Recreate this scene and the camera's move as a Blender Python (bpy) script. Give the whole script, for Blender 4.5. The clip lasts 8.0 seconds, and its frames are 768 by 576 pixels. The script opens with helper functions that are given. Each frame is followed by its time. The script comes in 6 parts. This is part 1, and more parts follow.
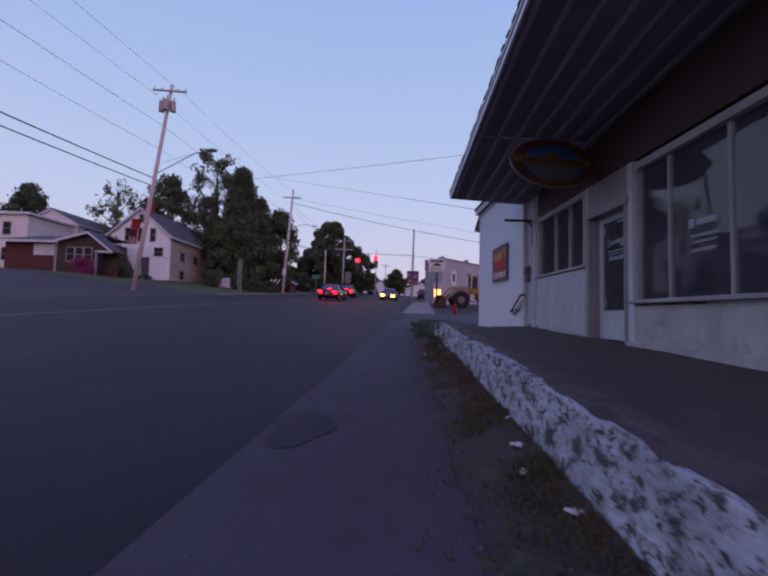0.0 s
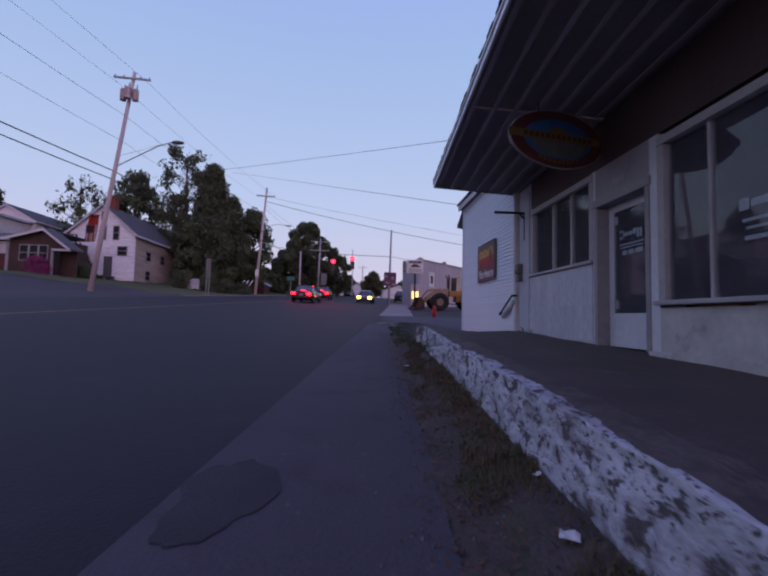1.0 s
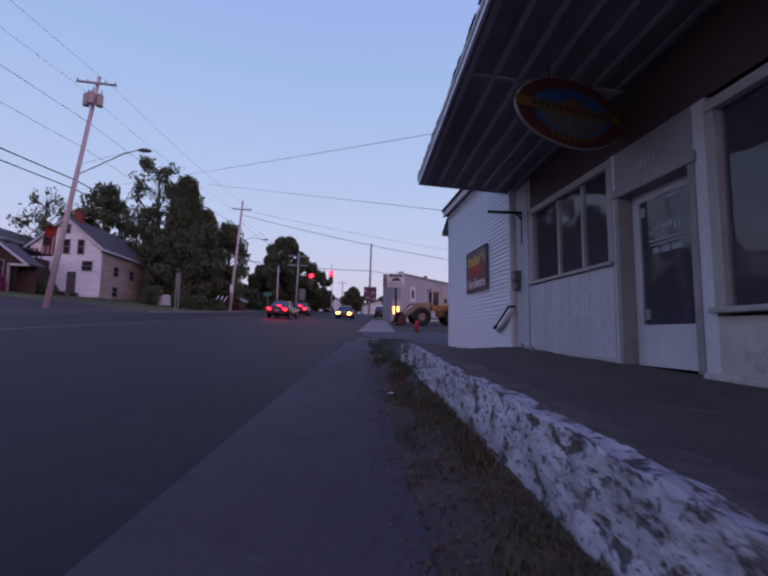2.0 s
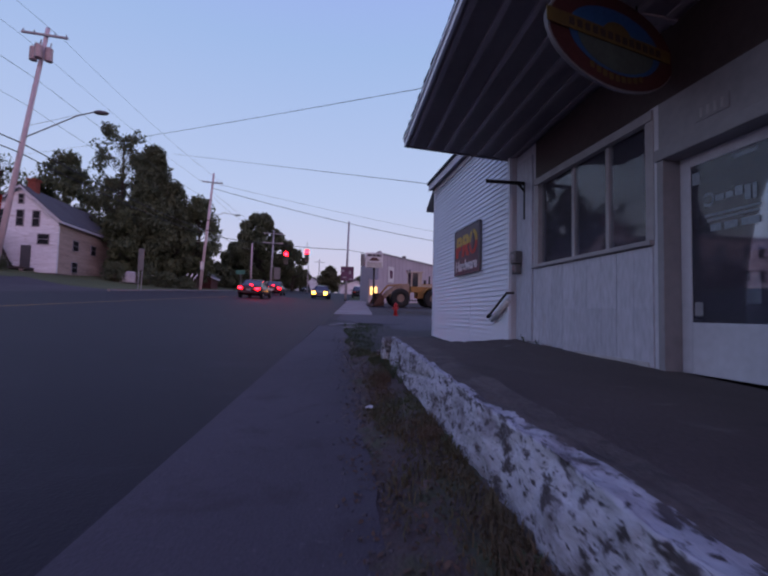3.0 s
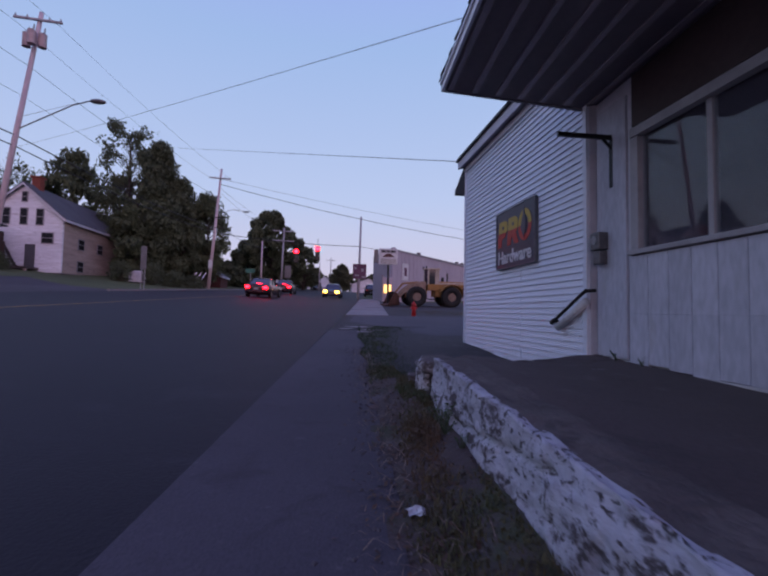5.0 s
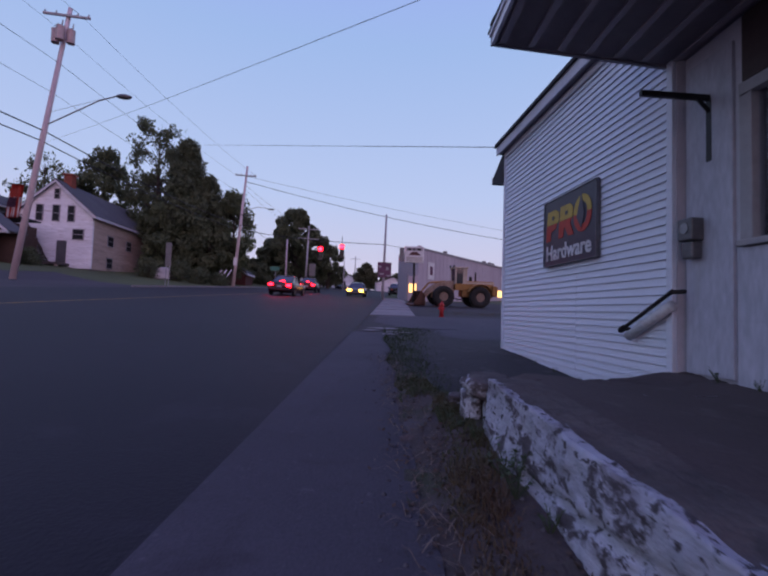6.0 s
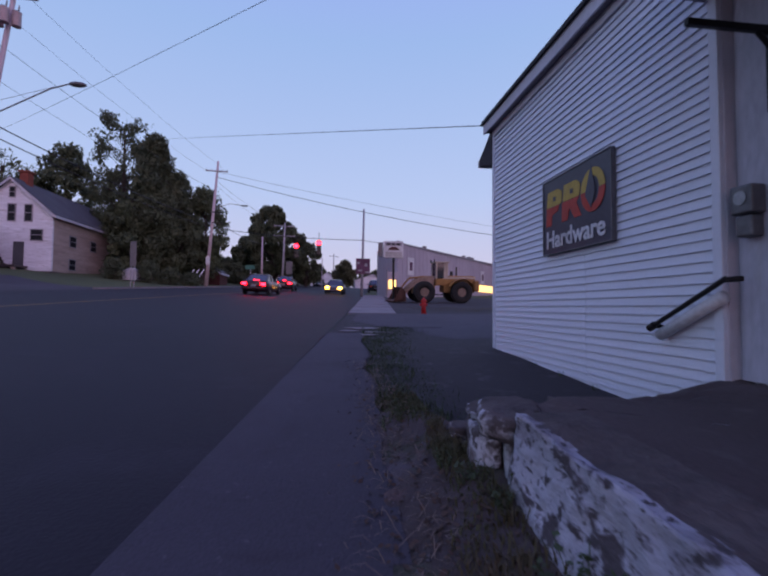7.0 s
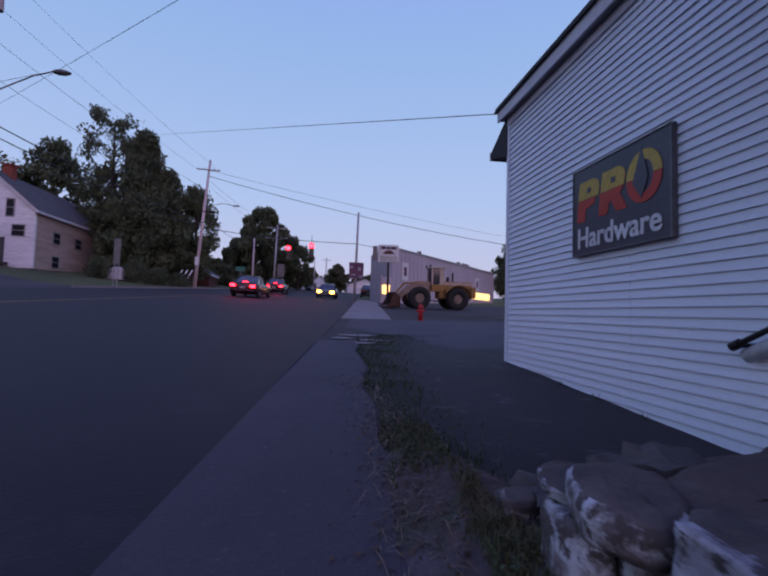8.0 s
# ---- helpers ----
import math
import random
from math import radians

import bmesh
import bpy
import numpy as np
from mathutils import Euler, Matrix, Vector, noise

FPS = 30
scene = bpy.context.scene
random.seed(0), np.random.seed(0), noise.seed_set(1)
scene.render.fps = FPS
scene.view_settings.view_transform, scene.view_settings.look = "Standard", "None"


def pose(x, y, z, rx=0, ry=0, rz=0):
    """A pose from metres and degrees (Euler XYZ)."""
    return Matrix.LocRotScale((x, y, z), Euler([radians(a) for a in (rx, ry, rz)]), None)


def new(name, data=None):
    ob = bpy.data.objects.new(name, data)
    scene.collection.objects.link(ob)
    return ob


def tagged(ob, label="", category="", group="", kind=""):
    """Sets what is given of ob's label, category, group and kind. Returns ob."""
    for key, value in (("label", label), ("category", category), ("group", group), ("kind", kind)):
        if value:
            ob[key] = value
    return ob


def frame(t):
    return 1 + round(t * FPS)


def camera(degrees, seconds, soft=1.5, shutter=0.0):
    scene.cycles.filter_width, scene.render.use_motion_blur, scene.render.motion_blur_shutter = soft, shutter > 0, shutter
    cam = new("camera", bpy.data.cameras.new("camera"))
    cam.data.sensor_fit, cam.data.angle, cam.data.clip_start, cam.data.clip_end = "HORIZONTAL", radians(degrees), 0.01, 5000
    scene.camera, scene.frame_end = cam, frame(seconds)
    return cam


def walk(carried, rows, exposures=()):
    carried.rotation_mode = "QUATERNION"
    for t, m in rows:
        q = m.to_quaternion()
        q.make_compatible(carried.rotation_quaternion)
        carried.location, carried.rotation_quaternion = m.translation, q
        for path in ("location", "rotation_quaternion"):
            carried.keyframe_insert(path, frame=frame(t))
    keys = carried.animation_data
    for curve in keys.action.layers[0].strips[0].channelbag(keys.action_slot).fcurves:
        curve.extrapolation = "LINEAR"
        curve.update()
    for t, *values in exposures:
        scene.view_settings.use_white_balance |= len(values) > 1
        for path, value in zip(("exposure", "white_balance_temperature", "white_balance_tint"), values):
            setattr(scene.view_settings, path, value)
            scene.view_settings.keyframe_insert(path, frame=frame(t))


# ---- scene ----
EXPO, SKY = 0.05, 1.0
cam = camera(81.74, 8.0, soft=2.3, shutter=0.4)
PATH = [
    (0, pose(0.000, 0.000, 0.000, 93.37, -1.32, -0.60)),
    (0.5, pose(0.007, 0.566, 0.044, 93.93, -0.56, 1.63)),
    (1, pose(0.054, 1.227, 0.013, 93.76, -1.34, -3.59)),
    (1.5, pose(0.105, 1.808, 0.004, 95.75, -1.24, -3.42)),
    (1.7, pose(0.126, 2.082, -0.011, 96.34, -0.99, -4.71)),
    (2.8, pose(0.270, 3.484, 0.134, 93.35, -1.10, -7.77)),
    (3, pose(0.286, 3.716, 0.155, 93.29, -1.35, -9.07)),
    (3.5, pose(0.348, 4.235, 0.175, 93.87, -0.66, -10.00)),
    (4, pose(0.350, 4.726, 0.185, 94.12, -0.61, -9.96)),
    (4.5, pose(0.358, 5.198, 0.182, 93.54, -1.41, -9.47)),
    (4.7, pose(0.364, 5.359, 0.226, 93.25, -0.91, -8.01)),
    (5.8, pose(0.373, 6.350, 0.265, 92.81, -1.60, -6.63)),
    (6, pose(0.394, 6.518, 0.277, 92.84, -1.83, -4.44)),
    (6.5, pose(0.419, 7.000, 0.286, 92.90, -1.64, -5.60)),
    (7, pose(0.501, 7.482, 0.305, 92.48, -0.48, -7.04)),
    (7.5, pose(0.518, 7.976, 0.323, 92.63, -0.47, -7.16)),
    (8, pose(0.496, 8.380, 0.305, 93.22, -1.66, -8.12)),
]
walk(cam, PATH, [(0.0, EXPO, 6560, 15), (1.5, EXPO, 6480, 13), (4.7, EXPO, 6450, 13), (6.0, EXPO, 6350, 14), (6.5, EXPO, 6320, 15), (7.5, EXPO - 0.05, 6080, 11), (8.0, EXPO - 0.1, 5980, 10)])

# ---- light: dusk sky after sunset, no direct sun ----
world = bpy.data.worlds.new("dusk")
scene.world = world
world.use_nodes = True
wn, wl = world.node_tree.nodes, world.node_tree.links
wn.clear()
w_out, w_bg = wn.new("ShaderNodeOutputWorld"), wn.new("ShaderNodeBackground")
w_tc, w_sep, w_ramp = wn.new("ShaderNodeTexCoord"), wn.new("ShaderNodeSeparateXYZ"), wn.new("ShaderNodeValToRGB")
w_sky, w_mix = wn.new("ShaderNodeTexSky"), wn.new("ShaderNodeMix")
w_sky.sky_type, w_sky.sun_disc = "NISHITA", False
w_sky.sun_elevation, w_sky.sun_rotation = radians(0.5), radians(194)
w_mix.data_type, w_mix.blend_type = "RGBA", "ADD"
w_mix.inputs["Factor"].default_value = 0.03
for i, (at, c) in enumerate(((0.0, (0.58, 0.51, 0.66)), (0.10, (0.55, 0.55, 0.73)), (0.24, (0.45, 0.545, 0.785)), (0.52, (0.325, 0.465, 0.755)), (1.0, (0.25, 0.26, 0.88)))):
    e = w_ramp.color_ramp.elements[i] if i < 2 else w_ramp.color_ramp.elements.new(at)
    e.position, e.color = at, (*c, 1)
wl.new(w_tc.outputs["Generated"], w_sep.inputs[0])
wl.new(w_sep.outputs["Z"], w_ramp.inputs["Fac"])
wl.new(w_ramp.outputs["Color"], w_mix.inputs["A"])
wl.new(w_sky.outputs["Color"], w_mix.inputs["B"])
# afterglow of the sunset, low in the sky behind the camera
w_dot, w_lobe, w_glow = wn.new("ShaderNodeVectorMath"), wn.new("ShaderNodeMapRange"), wn.new("ShaderNodeMix")
w_dot.operation = "DOT_PRODUCT"
w_dot.inputs[1].default_value = Vector((0.30, -1.0, 0.12)).normalized()
w_lobe.interpolation_type = "SMOOTHSTEP"
w_lobe.inputs["From Min"].default_value, w_lobe.inputs["From Max"].default_value = 0.50, 1.0
w_glow.data_type, w_glow.blend_type = "RGBA", "ADD"
w_glow.inputs["B"].default_value = (0.85, 0.36, 0.40, 1)
wl.new(w_tc.outputs["Generated"], w_dot.inputs[0])
wl.new(w_dot.outputs["Value"], w_lobe.inputs["Value"])
wl.new(w_lobe.outputs[0], w_glow.inputs["Factor"])
wl.new(w_mix.outputs["Result"], w_glow.inputs["A"])
wl.new(w_glow.outputs["Result"], w_bg.inputs["Color"])
wl.new(w_bg.outputs[0], w_out.inputs[0])
w_bg.inputs["Strength"].default_value = SKY


# ---- materials ----
def rgb(c):
    return (*c, 1)


def surf(name, c, c2=None, big=0.8, fine=30.0, rough=0.8, metal=0.0, bump=0.15, stretch=(1, 1, 1), spots=None, vary=0.0, spec=0.4, grit=0.72, swirl=0.35):
    """A worn surface: two colours mixed by coarse and fine noise, optional spots (colour, scale, low, high), relief, and a shift piece by piece."""
    m = bpy.data.materials.new(name)
    m.use_nodes = True
    n, l = m.node_tree.nodes, m.node_tree.links
    b = n["Principled BSDF"]
    b.inputs["Roughness"].default_value, b.inputs["Metallic"].default_value = rough, metal
    b.inputs["Specular IOR Level"].default_value = spec
    c2 = c2 or tuple(v * 0.72 for v in c)
    geo, mp = n.new("ShaderNodeNewGeometry"), n.new("ShaderNodeMapping")
    mp.inputs["Scale"].default_value = stretch
    l.new(geo.outputs["Position"], mp.inputs["Vector"])

    def nz(scale, detail=6):
        t = n.new("ShaderNodeTexNoise")
        t.inputs["Scale"].default_value, t.inputs["Detail"].default_value = scale, detail
        l.new(mp.outputs[0], t.inputs["Vector"])
        return t

    def mix(fac, a, bb, mode="MIX"):
        x = n.new("ShaderNodeMix")
        x.data_type, x.blend_type = "RGBA", mode
        for sock, v in (("Factor", fac), ("A", a), ("B", bb)):
            s = x.inputs[sock]
            if isinstance(v, (int, float)):
                s.default_value = v
            elif isinstance(v, tuple):
                s.default_value = rgb(v)
            else:
                l.new(v, s)
        return x.outputs["Result"]

    def ramp(v, lo, hi):
        r = n.new("ShaderNodeMapRange")
        r.inputs["From Min"].default_value, r.inputs["From Max"].default_value = lo, hi
        l.new(v, r.inputs["Value"])
        return r.outputs[0]

    nb, nf = nz(big), nz(fine, 4)
    col = mix(ramp(nb.outputs["Fac"], 0.3, 0.7), c, c2)
    col = mix(ramp(nf.outputs["Fac"], 0.25, 0.75), col, mix(1.0, col, (grit, grit, grit), "MULTIPLY"))
    if spots:
        for sc, ss, lo, hi in spots if isinstance(spots, list) else [spots]:
            t = nz(ss, 10)
            t.inputs["Roughness"].default_value, t.inputs["Distortion"].default_value = 0.68, swirl
            col = mix(ramp(t.outputs["Fac"], lo, hi), col, sc)
    if vary:
        oi = n.new("ShaderNodeObjectInfo")
        hs = n.new("ShaderNodeHueSaturation")
        l.new(ramp(oi.outputs["Random"], 0, 1), hs.inputs["Value"])
        hs.inputs["Saturation"].default_value = 1.0
        r = hs.inputs["Value"].links[0].from_node
        r.inputs["To Min"].default_value, r.inputs["To Max"].default_value = 1 - vary, 1 + vary
        l.new(col, hs.inputs["Color"])
        col = hs.outputs[0]
    l.new(col, b.inputs["Base Color"])
    if bump:
        bp = n.new("ShaderNodeBump")
        bp.inputs["Strength"].default_value, bp.inputs["Distance"].default_value = bump, 0.02
        l.new(nf.outputs["Fac"], bp.inputs["Height"])
        l.new(bp.outputs[0], b.inputs["Normal"])
    return m


def glow(name, c, power):
    m = bpy.data.materials.new(name)
    m.use_nodes = True
    b = m.node_tree.nodes["Principled BSDF"]
    b.inputs["Base Color"].default_value = rgb(c)
    b.inputs["Emission Color"].default_value, b.inputs["Emission Strength"].default_value = rgb(c), power
    return m


def pane_glass(name, tint, gloss=0.5):
    """Window glass: sees through, and mirrors by Fresnel."""
    m = bpy.data.materials.new(name)
    m.use_nodes = True
    n, l = m.node_tree.nodes, m.node_tree.links
    n.clear()
    out, mx, tr, gl, fr = (n.new("ShaderNode" + k) for k in ("OutputMaterial", "MixShader", "BsdfTransparent", "BsdfGlossy", "Fresnel"))
    tr.inputs[0].default_value = rgb(tint)
    gl.inputs["Color"].default_value, gl.inputs["Roughness"].default_value = (gloss, gloss, gloss, 1), 0.02
    fr.inputs["IOR"].default_value = 1.5
    l.new(fr.outputs[0], mx.inputs[0])
    l.new(tr.outputs[0], mx.inputs[1])
    l.new(gl.outputs[0], mx.inputs[2])
    # thin violet diffuse layer: haze painted in to lift the panes' darks
    haze, df = n.new("ShaderNodeMixShader"), n.new("ShaderNodeBsdfDiffuse")
    df.inputs["Color"].default_value, haze.inputs[0].default_value = (0.40, 0.37, 0.48, 1), 0.035
    l.new(mx.outputs[0], haze.inputs[1])
    l.new(df.outputs[0], haze.inputs[2])
    l.new(haze.outputs[0], out.inputs[0])
    return m


M = {}
M["asphalt"] = surf("asphalt", (0.0198, 0.0157, 0.0235), (0.0148, 0.0119, 0.0178), 0.25, 45, 0.75, bump=0.35, spots=((0.027, 0.022, 0.031), 1.3, 0.56, 0.75), spec=0.30)
M["patch"] = surf("darkened_dip_asphalt", (0.048, 0.042, 0.051), (0.034, 0.030, 0.037), 3, 60, 0.9, bump=0.5)
M["walkway"] = surf("worn_walkway_asphalt", (0.081, 0.073, 0.088), (0.063, 0.057, 0.069), 0.7, 60, 0.9, bump=0.35, spec=0.3, spots=[((0.050, 0.043, 0.052), 2.2, 0.54, 0.68), ((0.11, 0.10, 0.11), 14.0, 0.62, 0.70)])
M["concrete"] = surf("concrete", (0.235, 0.215, 0.225), (0.17, 0.155, 0.165), 0.9, 35, 0.85, bump=0.2)
M["platform"] = surf("weathered_concrete", (0.093, 0.069, 0.067), (0.064, 0.048, 0.048), 0.8, 40, 0.9, bump=0.3, spots=[((0.14, 0.115, 0.11), 2.5, 0.58, 0.80), ((0.04, 0.033, 0.033), 1.4, 0.60, 0.68)])
M["gravel"] = surf("gravel_lot", (0.044, 0.039, 0.042), (0.031, 0.028, 0.031), 0.5, 30, 0.95, bump=0.6, spots=((0.085, 0.08, 0.08), 3.0, 0.57, 0.7))
M["soil"] = surf("soil", (0.084, 0.062, 0.058), (0.054, 0.042, 0.043), 2.0, 40, 0.95, bump=0.8, spots=[((0.046, 0.056, 0.026), 1.5, 0.49, 0.62), ((0.140, 0.082, 0.070), 4.0, 0.58, 0.70), ((0.080, 0.068, 0.078), 0.9, 0.56, 0.70)])
M["lawn"] = surf("lawn", (0.090, 0.104, 0.036), (0.060, 0.072, 0.028), 0.3, 20, 0.95, bump=0.5)
M["blades"] = surf("grass_blades", (0.062, 0.080, 0.030), (0.125, 0.078, 0.050), 1.3, 9, 0.9, bump=0)
M["deadleaf"] = surf("dead_leaves", (0.115, 0.066, 0.045), (0.07, 0.045, 0.034), 6.0, 30, 0.9, bump=0)
M["paintwall"] = surf("flaking_white_paint", (0.51, 0.51, 0.575), (0.35, 0.345, 0.40), 2.2, 18, 0.8, bump=0.8, stretch=(1, 0.62, 1.15), swirl=0.25, spots=[((0.20, 0.185, 0.21), 5.0, 0.50, 0.62), ((0.065, 0.055, 0.06), 10.0, 0.53, 0.59), ((0.05, 0.042, 0.045), 27.0, 0.55, 0.61)])
M["lip"] = surf("bare_worn_concrete_edge", (0.125, 0.102, 0.098), (0.08, 0.064, 0.062), 3.0, 30, 0.9, bump=0.7, spots=((0.06, 0.05, 0.05), 6.0, 0.52, 0.62))
M["frame"] = surf("worn_white_window_frame", (0.37, 0.35, 0.37), (0.29, 0.275, 0.295), 2, 14, 0.6, bump=0.04, grit=0.85)
M["ghost"] = surf("faded_window_lettering", (0.36, 0.41, 0.47), None, 3, 25, 0.6, bump=0)
M["straw"] = surf("dry_straw", (0.26, 0.20, 0.15), (0.17, 0.13, 0.10), 3, 20, 0.9, bump=0)
M["pebble"] = surf("pebbles", (0.14, 0.13, 0.14), (0.08, 0.075, 0.08), 9, 40, 0.9, bump=0)
M["tarp"] = surf("weathered_white_tarpaulin", (0.48, 0.47, 0.51), (0.36, 0.35, 0.39), 1.5, 8, 0.6, bump=0.1)
M["darkwood"] = surf("dark_weathered_wood", (0.105, 0.085, 0.085), (0.07, 0.056, 0.057), 2, 14, 0.9, bump=0.2, stretch=(1, 1, 0.3))
M["sidelot"] = surf("pale_worn_side_street_asphalt", (0.062, 0.051, 0.062), (0.046, 0.038, 0.046), 0.3, 40, 0.85, bump=0.3, spec=0.3)
M["fascia"] = surf("white_fascia_paint", (0.82, 0.83, 0.88), (0.74, 0.75, 0.80), 2, 20, 0.5, bump=0.02, grit=0.95)
M["paintworn"] = surf("mostly_flaked_white_paint", (0.50, 0.50, 0.55), (0.38, 0.38, 0.42), 3, 20, 0.85, bump=0.9, swirl=0.25, spots=[((0.13, 0.11, 0.112), 5.0, 0.46, 0.56), ((0.07, 0.058, 0.058), 11.0, 0.48, 0.55)])
# blue of the sky mirrored in the door glass, painted as a colour
M["reflectblue"] = surf("blue_sky_reflection", (0.07, 0.15, 0.27), None, 3, 20, 0.5, bump=0)
M["stone"] = surf("bare_stone", (0.12, 0.105, 0.10), (0.07, 0.06, 0.06), 4, 25, 0.9, bump=0.6)
M["siding"] = surf("white_vinyl_siding", (0.645, 0.67, 0.75), (0.60, 0.625, 0.705), 0.6, 25, 0.5, bump=0.02, vary=0.03, grit=0.94)
M["white"] = surf("white_paint", (0.55, 0.545, 0.61), (0.46, 0.455, 0.51), 1.5, 12, 0.6, bump=0.05, grit=0.88)
M["board"] = surf("white_painted_board", (0.52, 0.52, 0.60), (0.44, 0.44, 0.51), 1.2, 14, 0.65, bump=0.06, stretch=(1, 1.6, 0.5), vary=0.07, spots=((0.34, 0.32, 0.32), 1.8, 0.60, 0.75))
M["footing"] = surf("stained_footing", (0.48, 0.46, 0.47), (0.34, 0.32, 0.33), 2.5, 12, 0.85, bump=0.2, grit=0.85, spots=((0.20, 0.18, 0.18), 3.0, 0.58, 0.72))
# white trim lowered to grey: the deep eave's shade put into its colour
M["trim"] = surf("shade_greyed_white_trim", (0.27, 0.26, 0.285), (0.22, 0.21, 0.235), 2, 12, 0.6, bump=0.04, grit=0.85)
M["brownwall"] = surf("brown_board", (0.066, 0.045, 0.045), (0.05, 0.033, 0.033), 1.2, 14, 0.7, bump=0.1)
M["soffit"] = surf("painted_soffit", (0.51, 0.455, 0.48), (0.40, 0.355, 0.375), 0.8, 14, 0.7, bump=0.05, grit=0.88)
M["shingle"] = surf("dark_shingles", (0.040, 0.040, 0.045), (0.028, 0.028, 0.032), 1.5, 18, 0.9, bump=0.5)
M["greyroof"] = surf("grey_shingle_roof", (0.10, 0.10, 0.11), (0.075, 0.075, 0.085), 0.6, 9, 0.9, bump=0.5)
# near-black room surfaces: the unlit room's shade put into the colour
M["dark"] = surf("unlit_room_shade", (0.045, 0.04, 0.04), None, 1, 8, 0.9, bump=0)
M["beige"] = surf("beige_panel", (0.46, 0.44, 0.42), (0.38, 0.37, 0.35), 1, 8, 0.9, bump=0)
M["orangebox"] = surf("orange_brown_board", (0.25, 0.10, 0.05), None, 4, 20, 0.8, bump=0.1)
M["glass"] = pane_glass("window_glass", (0.80, 0.85, 0.9), 0.95)
M["black"] = surf("black_metal", (0.02, 0.02, 0.022), None, 5, 30, 0.5, 0.3, bump=0.05)
M["steel"] = surf("galvanised_steel", (0.33, 0.34, 0.36), (0.25, 0.26, 0.28), 4, 30, 0.45, 0.7, bump=0.05)
M["greybox"] = surf("grey_meter_box", (0.16, 0.16, 0.17), None, 6, 30, 0.5, 0.4, bump=0.05)
M["signdark"] = surf("charcoal_sign_face", (0.060, 0.060, 0.085), (0.050, 0.050, 0.072), 2, 25, 0.4, bump=0.02)
M["yellow"] = surf("sign_yellow", (0.50, 0.35, 0.05), (0.42, 0.30, 0.06), 3, 25, 0.5, bump=0.02)
M["red"] = surf("sign_red", (0.48, 0.035, 0.02), None, 3, 25, 0.45, bump=0.02)
M["signwhite"] = surf("sign_white", (0.72, 0.72, 0.74), None, 3, 25, 0.45, bump=0.02)
M["blue"] = surf("sign_blue", (0.03, 0.11, 0.30), None, 3, 25, 0.5, bump=0.02)
# weathered wood lightened and pinked: sunset glow put into its colour
M["pole"] = surf("glow_pinked_weathered_wood", (0.64, 0.52, 0.55), (0.50, 0.40, 0.43), 3, 30, 0.85, bump=0.3, stretch=(1, 1, 0.1))
M["polegrey"] = surf("grey_pole_wood", (0.40, 0.39, 0.42), (0.30, 0.29, 0.32), 3, 30, 0.85, bump=0.3, stretch=(1, 1, 0.1))
# grey cans pinked likewise, the glow painted into the base colour
M["transformer"] = surf("glow_pinked_transformer_grey", (0.50, 0.38, 0.39), None, 4, 20, 0.5, 0.1, bump=0.05)
M["wire"] = surf("black_cable", (0.018, 0.018, 0.02), None, 3, 10, 0.6, bump=0)
M["bark"] = surf("bark", (0.075, 0.058, 0.048), (0.05, 0.04, 0.034), 3, 16, 0.95, bump=0.8, stretch=(1, 1, 0.2))
M["leaf"] = surf("leaves", (0.098, 0.122, 0.060), (0.060, 0.077, 0.040), 0.35, 6, 0.8, bump=0)
M["leaf_dark"] = surf("conifer_needles", (0.094, 0.114, 0.060), (0.060, 0.076, 0.042), 0.4, 6, 0.85, bump=0)
M["leaf_pale"] = surf("pale_leaves", (0.080, 0.080, 0.035), (0.050, 0.055, 0.026), 0.4, 6, 0.8, bump=0)
M["oldwhite"] = surf("weathered_white_clapboard", (0.84, 0.84, 0.92), (0.70, 0.69, 0.75), 0.5, 3.0, 0.8, bump=0.1, stretch=(0.6, 0.6, 5), spots=[((0.34, 0.28, 0.28), 0.9, 0.58, 0.72), ((0.22, 0.18, 0.18), 3.5, 0.60, 0.68)])
M["oldbeige"] = surf("bare_weathered_clapboard", (0.46, 0.36, 0.32), (0.32, 0.24, 0.22), 0.6, 3.0, 0.85, bump=0.1, stretch=(0.6, 0.6, 5))
M["maroon"] = surf("maroon_siding", (0.10, 0.025, 0.025), (0.075, 0.02, 0.02), 1, 8, 0.8, bump=0.1, stretch=(0.5, 0.5, 4))
M["palehouse"] = surf("pale_house_siding", (0.76, 0.68, 0.70), (0.64, 0.57, 0.59), 0.5, 4, 0.8, bump=0.05, stretch=(0.5, 0.5, 4))
M["lavender"] = surf("grey_lavender_metal_siding", (0.44, 0.39, 0.45), (0.38, 0.335, 0.39), 0.3, 6, 0.6, bump=0.1, stretch=(2, 2, 0.2))
M["brick"] = surf("chimney_brick", (0.28, 0.075, 0.05), (0.2, 0.055, 0.04), 3, 14, 0.9, bump=0.3)
M["farwindow"] = surf("dark_window_pane", (0.012, 0.013, 0.018), None, 3, 10, 0.5, bump=0, spec=0.2)
M["yellowline"] = surf("yellow_road_paint", (0.42, 0.22, 0.05), (0.20, 0.13, 0.06), 2.5, 30, 0.8, bump=0.2)
M["loader"] = surf("loader_yellow", (0.33, 0.17, 0.045), (0.22, 0.11, 0.035), 1.2, 10, 0.6, 0.0, bump=0.1, spots=((0.09, 0.055, 0.035), 1.6, 0.58, 0.72))
